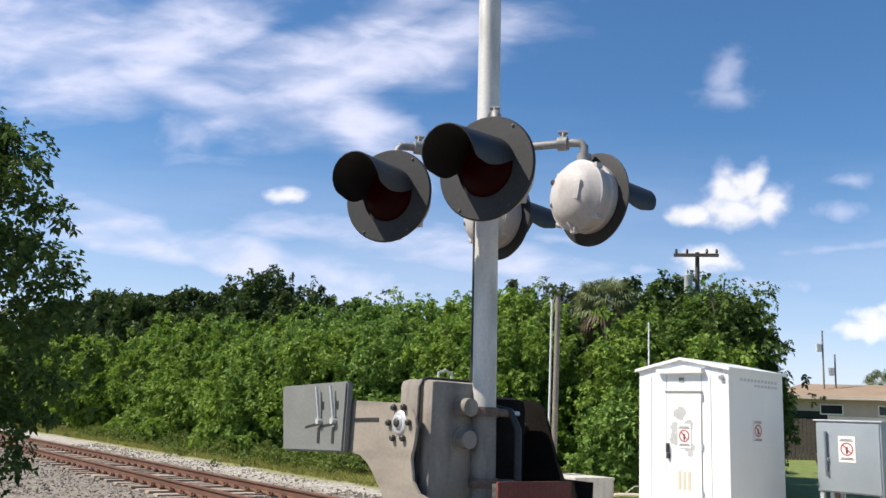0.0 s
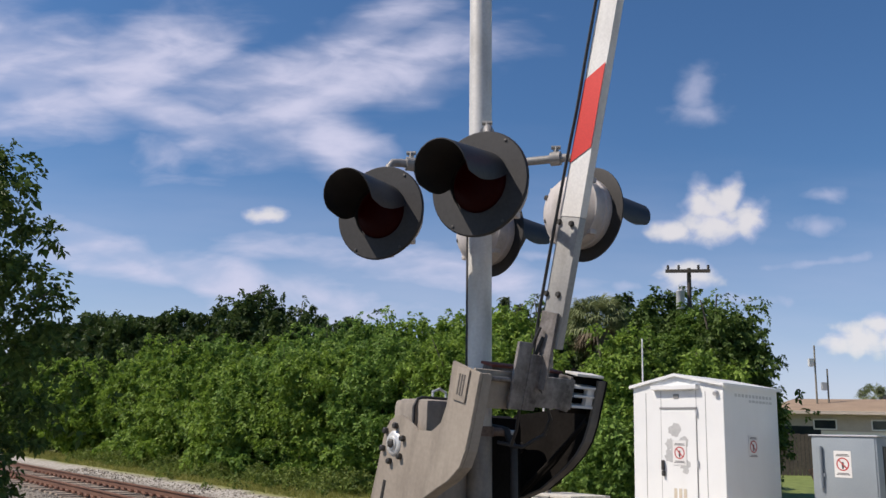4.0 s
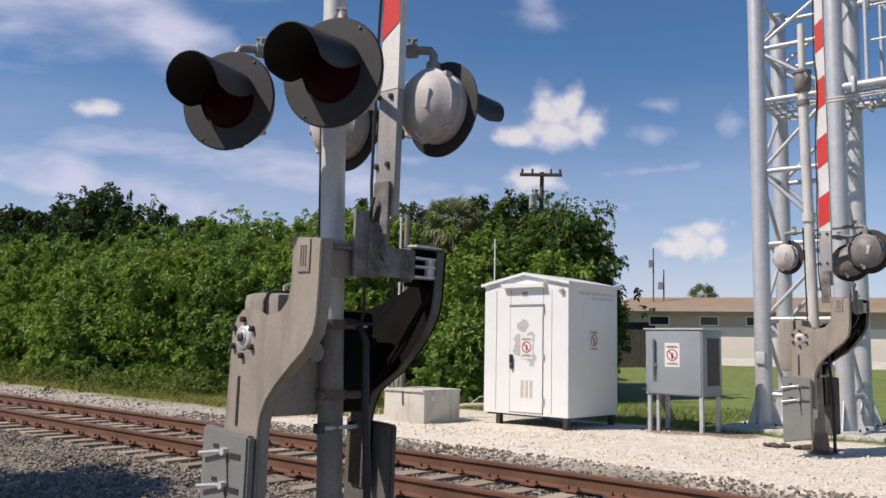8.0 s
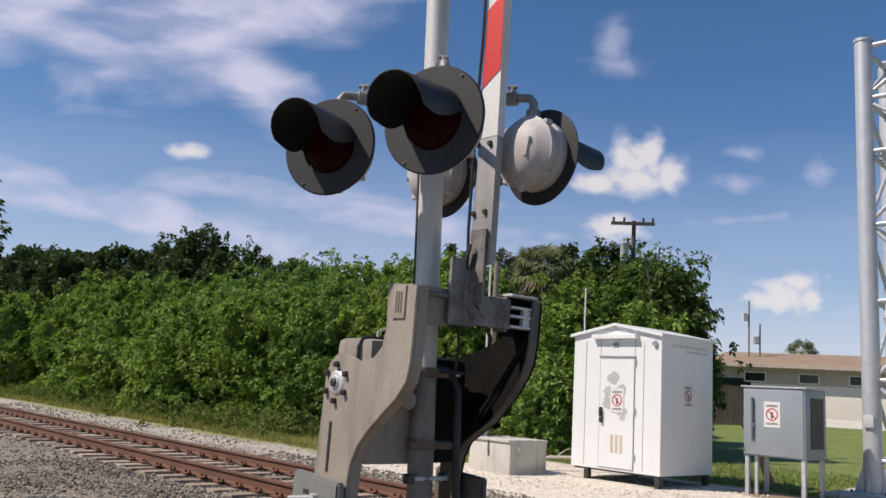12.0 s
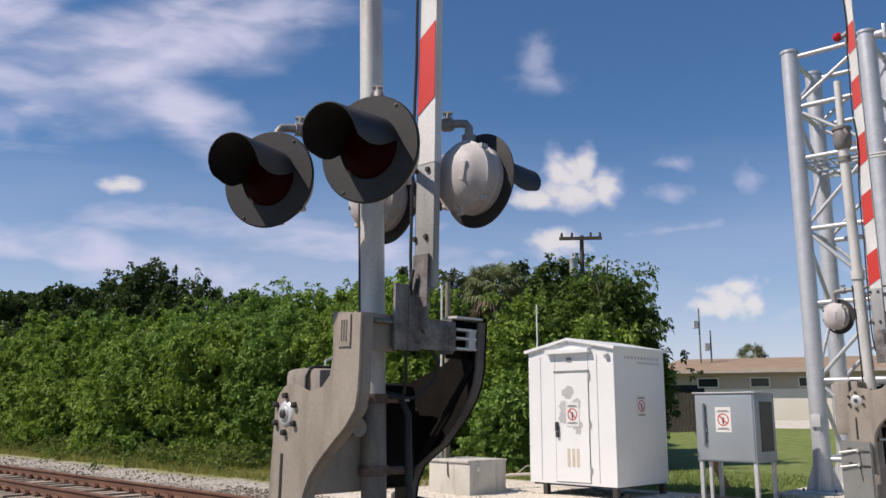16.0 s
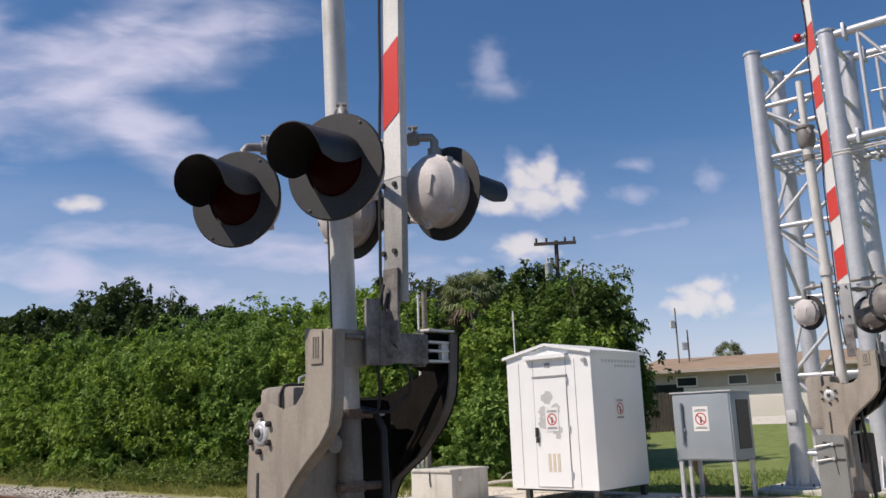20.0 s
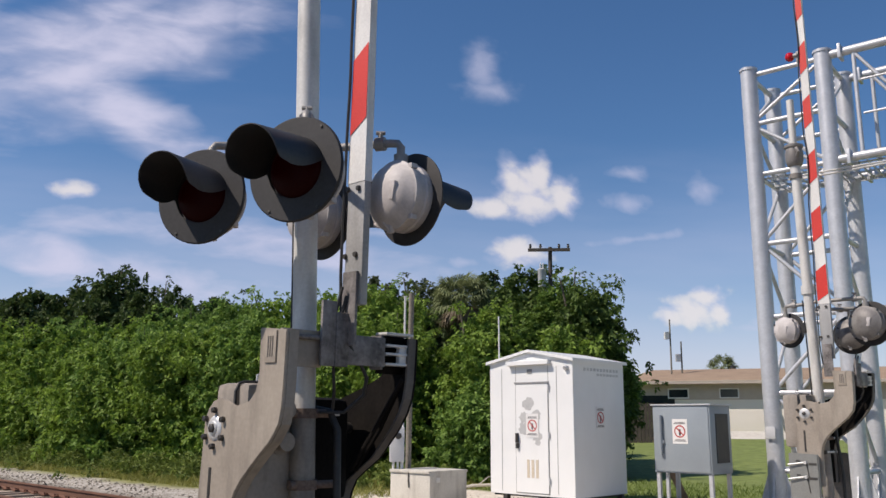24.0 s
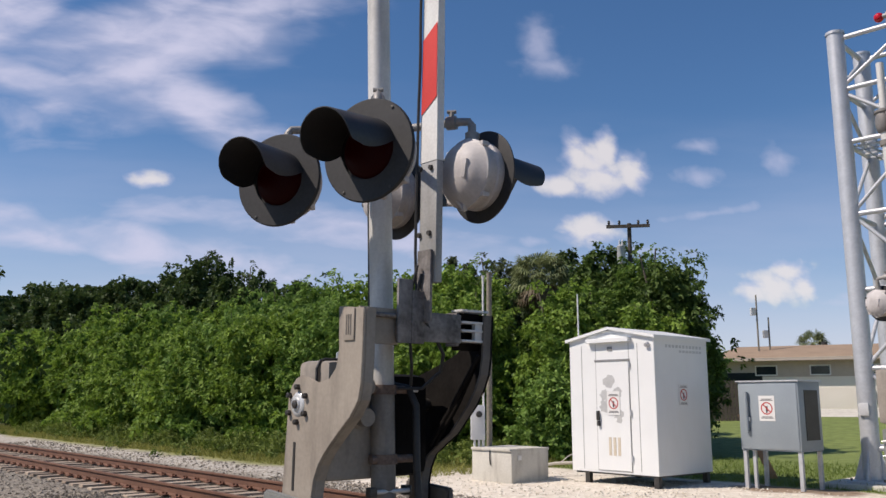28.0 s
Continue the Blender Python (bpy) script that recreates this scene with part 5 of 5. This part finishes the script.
utility_pole(pose(6.99, 23.96, 0.3, 0, 0, -12), 6.55, "wooden utility pole with crossarm and grey transformer")
utility_pole(pose(19.22, 44.04, 0.9), 6.4, "slim distant service pole", False)
utility_pole(pose(19.85, 44.1, 0.9), 5.2, "thin grey distant pole", False)


# ---- planting ----
def tree(name, x, y, clumps, per_area, size, mat, label, trunk_r=0.12, z0=0.2, group="trackside trees", category="tree"):
    """A trunk with limbs that reach for the clumps, and a crown of many small leaves."""
    g = thing(name, pose(x, y, z0), label, category, group)
    bm = bmesh.new()
    tops = sorted(clumps, key=lambda c: -c[2])
    split = 0.35 * tops[0][2]
    tube(bm, [(0, 0, -0.2), (0.05, 0.02, split * 0.5), (0, 0.05, split)], [trunk_r, trunk_r * 0.8, trunk_r * 0.7], 8)
    for c in tops[:: max(1, len(tops) // 9)]:
        mid = Vector((c[0] * 0.5, c[1] * 0.5, split + (c[2] - split) * 0.45))
        tube(bm, [(0, 0.05, split * 0.9), mid, (c[0], c[1], c[2])], [trunk_r * 0.5, trunk_r * 0.3, trunk_r * 0.12], 6)
    part("trunk", bm, BARK, g)
    part("crown", leaf_mesh("crown", clumps, per_area, size, mat), None, g, "crown of " + mat.name.replace("_", " "))
    return g


def heap_of_clumps(rnd, rx, ry, h, boughs, r0, r1, low=0.3):
    """Boughs that reach out and up from the middle of a mass of half widths rx and ry and height h, with leafy side twigs and gaps between them."""
    out = [(rnd.uniform(-0.35, 0.35) * rx, rnd.uniform(-0.35, 0.35) * ry, rnd.uniform(low, h * 0.6), rnd.uniform(0.5, 0.75) * r1) for _ in range(int(3 + boughs * 0.16))]
    for _ in range(boughs):
        a, t = rnd.uniform(0, 2 * math.pi), rnd.random() ** 0.8
        k = math.sqrt(max(0.03, 1 - (t * 0.97) ** 2.2)) * rnd.uniform(0.68, 1.1)
        tip = Vector((rx * k * math.cos(a), ry * k * math.sin(a), low * 0.6 + (h - low * 0.6) * t * rnd.uniform(0.86, 1.06)))
        root = Vector((tip.x * 0.25, tip.y * 0.25, max(0.1, tip.z * rnd.uniform(0.35, 0.6))))
        r = rnd.uniform(r0, r1) * rnd.choice((0.7, 0.85, 1.0))
        n = 4
        for q in range(n):
            f = 0.55 + 0.45 * q / (n - 1)
            p = root.lerp(tip, f)
            p.z += 0.16 * math.sin(math.pi * f) - 0.1 * f * (1 if t < 0.6 else -0.6)
            out.append((p.x, p.y, max(0.15, p.z), r * (0.72, 0.62, 0.48, 0.3)[q]))
            for _ in range(2):
                d = Vector((rnd.uniform(-1, 1), rnd.uniform(-1, 1), rnd.uniform(-0.35, 0.7))) * r * 0.95
                out.append((p.x + d.x, p.y + d.y, max(0.12, p.z + d.z), r * rnd.uniform(0.18, 0.34)))
    for _ in range(int(boughs * 0.5)):
        # thin upright shoots
        a, q = rnd.uniform(0, 2 * math.pi), rnd.random() ** 0.5
        x, y, z = rx * 0.8 * q * math.cos(a), ry * 0.8 * q * math.sin(a), h * (0.98 - 0.25 * q * q)
        for k in range(4):
            out.append((x + 0.02 * k, y, z + 0.1 * k, 0.09 - 0.012 * k))
    return out


def foliage(x, y):
    """Leaves to the square metre and their size: far crowns are made of leaf bunches."""
    size = max(0.11, 0.0046 * math.hypot(x, y))
    return 1.5 / size ** 2, size


def hedge():
    rnd = random.Random(11)
    # the bright front shrubs: place along the track, place across, half width, height
    for u, v, w, h in SHRUBS:
        p = TRACK @ Vector((u + rnd.uniform(-0.5, 0.5), v + rnd.uniform(-0.25, 0.8), 0))
        h *= rnd.uniform(0.93, 1.06)
        tree("shrub", p.x, p.y, heap_of_clumps(rnd, w, w * 0.8, h, int(24 + 13 * w), 0.42, 0.85), *foliage(p.x, p.y), rnd.choice((LEAF_LIGHT, LEAF_LIGHT, LEAF_LIGHT, LEAF_FRESH)), "dense bright green trackside shrub", 0.07, 0.25, "hedge shrubs", "shrub")
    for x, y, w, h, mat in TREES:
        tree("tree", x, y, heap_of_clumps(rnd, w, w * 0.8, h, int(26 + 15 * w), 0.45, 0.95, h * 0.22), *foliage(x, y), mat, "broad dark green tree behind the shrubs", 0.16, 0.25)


SHRUBS = [(-119.6, 13.2, 4.9, 9.06), (-80.7, 13.2, 3.8, 6.86), (-62.1, 13.2, 3.3, 5.81), (-51.6, 13.2, 3.0, 5.19), (-45.2, 13.2, 2.8, 4.84), (-39.6, 13.1, 2.7, 4.58), (-35.6, 13.2, 2.6, 4.4), (-32.1, 13.1, 2.5, 4.14), (-29.8, 13.3, 2.4, 4.05), (-27.1, 13.2, 2.3, 3.87), (-25.5, 13.5, 2.3, 4.09), (-23.7, 13.6, 2.3, 3.91), (-22.4, 13.9, 2.2, 3.91), (-21.2, 14.2, 2.2, 4.3), (-20.0, 14.4, 2.2, 4.2), (-18.9, 14.8, 2.2, 4.2), (-17.9, 15.2, 2.2, 4.1), (-16.9, 15.6, 2.1, 3.8), (-16.6, 16, 1.3, 3.3), (-43.4, 15.2, 2.8, 5.46), (-35.2, 15.3, 2.6, 5.02), (-30.2, 15.6, 2.5, 5.4), (-26.6, 15.8, 2.4, 5.0), (-24.5, 16.2, 2.3, 5.1), (-22.4, 16.5, 2.3, 5.2), (-20.7, 16.9, 2.2, 5.2), (-19.6, 17.4, 2.2, 5.2)]
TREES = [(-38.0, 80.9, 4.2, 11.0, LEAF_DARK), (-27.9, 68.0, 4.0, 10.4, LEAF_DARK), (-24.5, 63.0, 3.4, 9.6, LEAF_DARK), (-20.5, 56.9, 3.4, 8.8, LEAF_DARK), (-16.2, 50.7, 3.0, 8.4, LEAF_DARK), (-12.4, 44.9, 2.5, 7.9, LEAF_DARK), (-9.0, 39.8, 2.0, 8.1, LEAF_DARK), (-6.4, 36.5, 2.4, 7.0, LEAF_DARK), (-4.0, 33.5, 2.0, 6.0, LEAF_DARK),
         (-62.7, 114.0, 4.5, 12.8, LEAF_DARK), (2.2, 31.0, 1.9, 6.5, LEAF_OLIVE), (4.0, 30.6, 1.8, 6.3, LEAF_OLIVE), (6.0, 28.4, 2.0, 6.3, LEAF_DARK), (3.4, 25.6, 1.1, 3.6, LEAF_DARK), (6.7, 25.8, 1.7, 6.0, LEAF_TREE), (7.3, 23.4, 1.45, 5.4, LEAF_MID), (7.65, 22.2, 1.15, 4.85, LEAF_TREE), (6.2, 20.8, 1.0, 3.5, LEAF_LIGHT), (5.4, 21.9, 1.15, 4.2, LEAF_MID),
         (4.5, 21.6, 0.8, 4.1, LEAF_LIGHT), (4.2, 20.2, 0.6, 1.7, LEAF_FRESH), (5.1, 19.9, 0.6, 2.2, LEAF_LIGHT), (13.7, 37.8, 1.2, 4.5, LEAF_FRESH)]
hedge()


def near_tree():
    rnd = random.Random(21)
    clumps = []
    for _ in range(40):
        a, t = rnd.uniform(0, 2 * math.pi), rnd.random()
        z = 0.9 + 3.6 * t
        k = math.sqrt(max(0.1, 1 - (2 * t - 0.85) ** 2)) * rnd.uniform(0.3, 0.8)
        clumps.append((1.75 * k * math.cos(a), 1.75 * k * math.sin(a), z, rnd.uniform(0.28, 0.48)))
    for _ in range(62):
        # sprays that reach out of the mass and hang at their tips
        a, t = rnd.uniform(0, 2 * math.pi), rnd.random()
        z0, reach = 1.0 + 3.1 * t, rnd.uniform(1.1, 1.95) * math.sqrt(max(0.15, 1 - (2 * t - 0.85) ** 2))
        for q in (0.62, 0.74, 0.85, 0.94, 1.0):
            r = reach * q
            clumps.append((r * math.cos(a), r * math.sin(a), z0 + 0.45 * q - 0.55 * max(0, q - 0.7) + rnd.uniform(-0.05, 0.05), rnd.uniform(0.1, 0.17) * (1.3 - 0.4 * q)))
    # clumps out of view, added so the crown's ground shadow reaches farther
    for _ in range(26):
        clumps.append((rnd.uniform(-0.5, 0.9), rnd.uniform(-1.5, -0.7), rnd.uniform(2.6, 4.0), rnd.uniform(0.26, 0.42)))
    clumps = [(1.16 * a, 1.16 * b, 1.7 + 1.16 * (c - 1.7), 1.16 * r) for a, b, c, r in clumps]
    tree("tree", -5.64, 8.6, clumps, 170, 0.085, LEAF_TREE, "small leafy tree beside the track", 0.09, 0.05)


near_tree()


def palm(x, y, height, r, fronds, label):
    """A cabbage palm: a trunk, and fan fronds on stalks all round its head; the old ones hang."""
    g = thing("cabbage_palm", pose(x, y, 0.25), label, "palm tree", "palms")
    bm = tube(bmesh.new(), [(0, 0, -0.2), (0.05, 0, height * 0.5), (0, 0, height)], [0.17, 0.14, 0.13], 10)
    part("trunk", bm, BARK, g)
    rnd = random.Random(int(x * 10))
    for green in (True, False):
        vs, fs = [], []
        for k in range(fronds if green else fronds // 2):
            a = rnd.uniform(0, 2 * math.pi)
            el = math.asin(rnd.uniform(-0.35, 1.0)) if green else rnd.uniform(-1.2, -0.35)
            d = Vector((math.cos(a) * math.cos(el), math.sin(a) * math.cos(el), math.sin(el)))
            side = Vector((-math.sin(a), math.cos(a), 0))
            up = side.cross(d)
            reach = r * rnd.uniform(0.45, 0.65)
            hub = Vector((0, 0, height)) + d * reach
            i = len(vs)
            vs += [Vector((0, 0, height)) - side * 0.012, Vector((0, 0, height)) + side * 0.012, hub]
            fs.append((i, i + 1, i + 2))
            for j in range(21):
                b = radians(-125 + 250 * j / 20)
                q = d * math.cos(b) + side * math.sin(b) + up * 0.25 * abs(math.sin(b))
                mid = hub + q * r * 0.3
                tip = hub + q * r * 0.52 * rnd.uniform(0.8, 1.1) + Vector((0, 0, -0.16 * r * rnd.uniform(0.5, 1.5)))
                w = side * math.cos(b) * 0.022 - d * math.sin(b) * 0.022
                i = len(vs)
                vs += [hub, mid - w, tip, mid + w]
                fs.append((i, i + 1, i + 2, i + 3))
        part("fronds", raw_mesh("fronds", vs, fs, PALM_LEAF if green else PALM_DEAD), None, g, "grey-green fan fronds" if green else "hanging dead fronds")


palm(4.25, 23.4, 4.85, 0.95, 52, "cabbage palm with a ragged crown among the trees")
palm(24.3, 48.4, 4.7, 1.0, 40, "distant small cabbage palm beyond the house")


def fallen_branch():
    p = TRACK @ Vector((-10.9, 13.4, 0.33))
    g = thing("fallen_branch", pose(p.x, p.y, p.z, 0, 0, -8), "pale bare fallen branch in the grass", "branch")
    bm = tube(bmesh.new(), [(-1.0, 0, 0.03), (-0.4, 0.05, 0.14), (0.2, 0, 0.17), (0.9, 0.05, 0.12)], [0.02, 0.03, 0.028, 0.012], 8)
    part("stem", bm, PALE_WOOD, g)
    for x, h, y in ((-0.3, 0.3, 0.12), (0.3, 0.05, -0.2), (0.55, 0.28, 0.15)):
        bm = tube(bmesh.new(), [(x, 0.03, 0.15), (x + 0.2, y, h), (x + 0.45, y * 1.6, h + 0.04)], [0.014, 0.01, 0.005], 6)
        part("twig", bm, PALE_WOOD, g)


def leaning_plank():
    p = TRACK @ Vector((-7.55, 14.9, 0.3))
    g = tagged(new("plank", mesh_of(box(bmesh.new(), (0, 0, 0.62), (0.13, 0.035, 1.3), pose(0, 0, 0, 0, -24, 0), 0.006), PLANK_TAN, False, "plank")), "orange-brown wooden plank leaning behind the cabinet", "plank")
    g.matrix_basis = pose(p.x, p.y, p.z, 0, 0, -20)


def debris():
    rnd = random.Random(8)
    for u, v, n in ((-4.75, 12.5, 5), (-4.35, 12.62, 4), (-4.05, 12.45, 3)):
        p = TRACK @ Vector((u, v, ground_z(v)))
        bm = bmesh.new()
        for _ in range(n):
            b2 = bmesh.new()
            bmesh.ops.create_icosphere(b2, subdivisions=2, radius=rnd.uniform(0.05, 0.11), matrix=pose(rnd.uniform(-0.14, 0.14), rnd.uniform(-0.08, 0.08), 0.02, 0, 0, rnd.uniform(0, 180)) @ Matrix.Diagonal((1.5, 0.8, 0.5, 1)))
            for w in b2.verts:
                w.co += 0.02 * Vector(noise.noise_vector(w.co * 14 + Vector((u, v, 0))))
            join(bm, b2)
        ob = tagged(new("dirt_clod", mesh_of(bm, CLOD, False, "dirt_clod")), "dark lump of dirt and roots on the shell rock", "dirt clod", "clods by the gantry")
        ob.matrix_basis = pose(p.x, p.y, p.z)


def driveway():
    bm = bmesh.new()
    box(bm, (14.0, -3.0, -0.1), (24.0, 3.2, 0.1), None, 0.02)
    for v in bm.verts:
        v.co.z += 0.14 * (v.co.y + 3.0)
    ob = tagged(new("concrete_walk", mesh_of(bm, CONCRETE, False, "concrete_walk")), "pale concrete walk in front of the bungalow", "walk", kind="structure")
    ob.matrix_basis = pose(16.6, 43.2, 1.16, 0, 0, -29)


def fence():
    g = thing("wooden_fence", pose(13.0, 35.9, 0.8, 0, 0, -16), "dark weathered wooden board fence beyond the lawn", "fence")
    rnd = random.Random(12)
    for k in range(15):
        bm = box(bmesh.new(), (0.155 * k, 0, 0.86 + rnd.uniform(-0.03, 0.03)), (0.14, 0.022, 1.75), None, 0.003)
        part("board", bm, DARK_WOOD, g, smooth=False)
    for z in (0.35, 1.4):
        bm = box(bmesh.new(), (1.08, 0.04, z), (2.35, 0.045, 0.09))
        part("rail", bm, DARK_WOOD, g, smooth=False)
    for x in (-0.05, 2.25):
        bm = box(bmesh.new(), (x, 0.06, 0.85), (0.1, 0.1, 1.8))
        part("post", bm, DARK_WOOD, g, smooth=False)


PALE_WOOD = material("bleached_wood", (0.44, 0.396, 0.334), (0.581, 0.546, 0.475), 0.9)
PLANK_TAN = material("orange_brown_plank", (0.308, 0.167, 0.088), (0.44, 0.264, 0.15), 0.85, 0.0, 20, 3, 0.4, 0.2)
CLOD = material("dark_earth", (0.044, 0.0352, 0.029), (0.123, 0.0968, 0.0792), 1.0, 0.0, 30, 6, 0.5, 0.4)
fallen_branch()
leaning_plank()
debris()
driveway()
fence()


def blades(name, n, place, size, mat, label):
    """Upright blades of grass, three to a tuft."""
    pts = np.array([place() for _ in range(n)])
    c = np.repeat(pts, 3, axis=0) + RNG.normal(0, 0.02, (3 * n, 3)) * np.array([1, 1, 0])
    k = len(c)
    a = RNG.uniform(0, 2 * math.pi, k)
    h = size * RNG.uniform(0.35, 1.2, k) * np.where(RNG.uniform(0, 1, k) < 0.12, 1.9, 1.0)
    side = np.stack([np.cos(a), np.sin(a), np.zeros(k)], 1) * (h * 0.09)[:, None]
    lean = np.stack([RNG.normal(0, 0.55, k), RNG.normal(0, 0.55, k), np.ones(k)], 1) * h[:, None]
    v = np.stack([c - side, c + side, c + lean], 1).reshape(-1, 3)
    f = np.arange(3 * k).reshape(-1, 3)
    ob = new(name, raw_mesh(name, v.tolist(), f.tolist(), mat))
    return tagged(ob, label, "grass", kind="stuff")


GR = random.Random(31)


def verge_spot():
    u = GR.uniform(-60, -12)
    v = GR.uniform(10.1, 13.2 if u < -18 else 15.0)
    p = TRACK @ Vector((u, v, ground_z(v)))
    return tuple(p)


def lawn_spot():
    u, v = GR.uniform(-12, 4), GR.uniform(13.9, 19)
    p = TRACK @ Vector((u, v, 0.3))
    return tuple(p)


blades("verge_grass", 32000, verge_spot, 0.09, GRASS, "rough yellow-green verge grass along the track")
blades("lawn_grass", 16000, lawn_spot, 0.07, LAWN, "mown green lawn behind the equipment house")


def weeds():
    """Low weeds along the foot of the hedge."""
    rnd = random.Random(44)
    clumps = []
    for _ in range(420):
        u = rnd.uniform(-42, -12.5)
        v = 12.4 - abs(rnd.gauss(0, 0.85)) if u < -18 else rnd.uniform(12.2, 14.6)
        p = TRACK @ Vector((u, v, ground_z(v)))
        r = rnd.uniform(0.08, 0.3) * (0.6 if v < 11.2 else 1.0)
        for _ in range(3):
            clumps.append((p.x + rnd.uniform(-r, r), p.y + rnd.uniform(-r, r), p.z + r * rnd.uniform(0.4, 1.5), r * rnd.uniform(0.5, 0.9)))
    ob = new("weeds", leaf_mesh("weeds", clumps, 100, 0.11, WEED, per=6, aspect=0.2))
    tagged(ob, "low green weeds along the foot of the hedge", "weeds", kind="stuff")


WEED = leaf_material("weed_leaf", (0.0616, 0.106, 0.0176), (0.246, 0.299, 0.0704), 0.3)
weeds()


# ---- loose stone ----
def stones(name, spots, size, mat, label):
    base = bmesh.new()
    bmesh.ops.create_cone(base, cap_ends=True, segments=4, radius1=1.0, radius2=0.7, depth=1.3)
    bmesh.ops.triangulate(base, faces=base.faces[:])
    bv = np.array([v.co[:] for v in base.verts])
    bf = np.array([[v.index for v in f.verts] for f in base.faces])
    base.free()
    n = len(spots)
    s = size * RNG.uniform(0.5, 1.3, (n, 1, 1)) * RNG.uniform(0.6, 1.2, (n, 1, 3))
    q = RNG.normal(0, 1, (n, 3, 3))
    rot, _ = np.linalg.qr(q)
    v = (bv[None] * RNG.uniform(0.75, 1.2, (n, len(bv), 1)) * s) @ rot + np.array(spots)[:, None]
    f = bf[None] + (np.arange(n) * len(bv))[:, None, None]
    ob = new(name, raw_mesh(name, v.reshape(-1, 3).tolist(), f.reshape(-1, 3).tolist(), mat))
    ob.matrix_basis = TRACK
    return tagged(ob, label, "gravel", kind="stuff")


def ballast_spots(n, u0, u1, v0, v1):
    out = []
    for _ in range(n):
        u, v = GR.uniform(u0, u1), GR.uniform(v0, v1)
        out.append((u, v, ground_z(v) + 0.005))
    return out


stones("ballast_stones", ballast_spots(34000, -15, 4, 2.6, 9.4) + ballast_spots(6000, -34, -15, 3.5, 9.8), 0.026, STONE, "loose grey ballast stones round the track")
stones("shell_stones", ballast_spots(3200, -12.5, 2, 9.3, 13.2), 0.018, SHELL, "pale loose shell rock round the equipment house")


# ---- what moves ----
def motions():
    rows = []
    for t, angle in GATE_ANGLES:
        rows.append((t, at(MU, MV) @ pose(PIVOT[0], 0, PIVOT[1], 0, 90 - angle, 0)))
    walk(near_gate, rows)
    wind = 0.0125 * SHEET
    walk(cloud_layer, [(t, pose(-wind * (t - 14), 0, 0)) for t in (0.0, 7.0, 14.0, 21.0, 28.0)])


GATE_ANGLES = [(0.0, 2.0), (0.25, 3.0), (0.5, 7.5), (0.8, 13.6), (1.0, 17.8), (1.5, 27.7), (2.0, 38.0), (2.5, 49.1), (3.0, 59.0), (3.5, 68.3), (4.0, 76.4), (4.5, 83.0), (4.8, 87.0), (5.1, 88.8), (5.5, 88.8), (28.0, 88.8)]
motions()
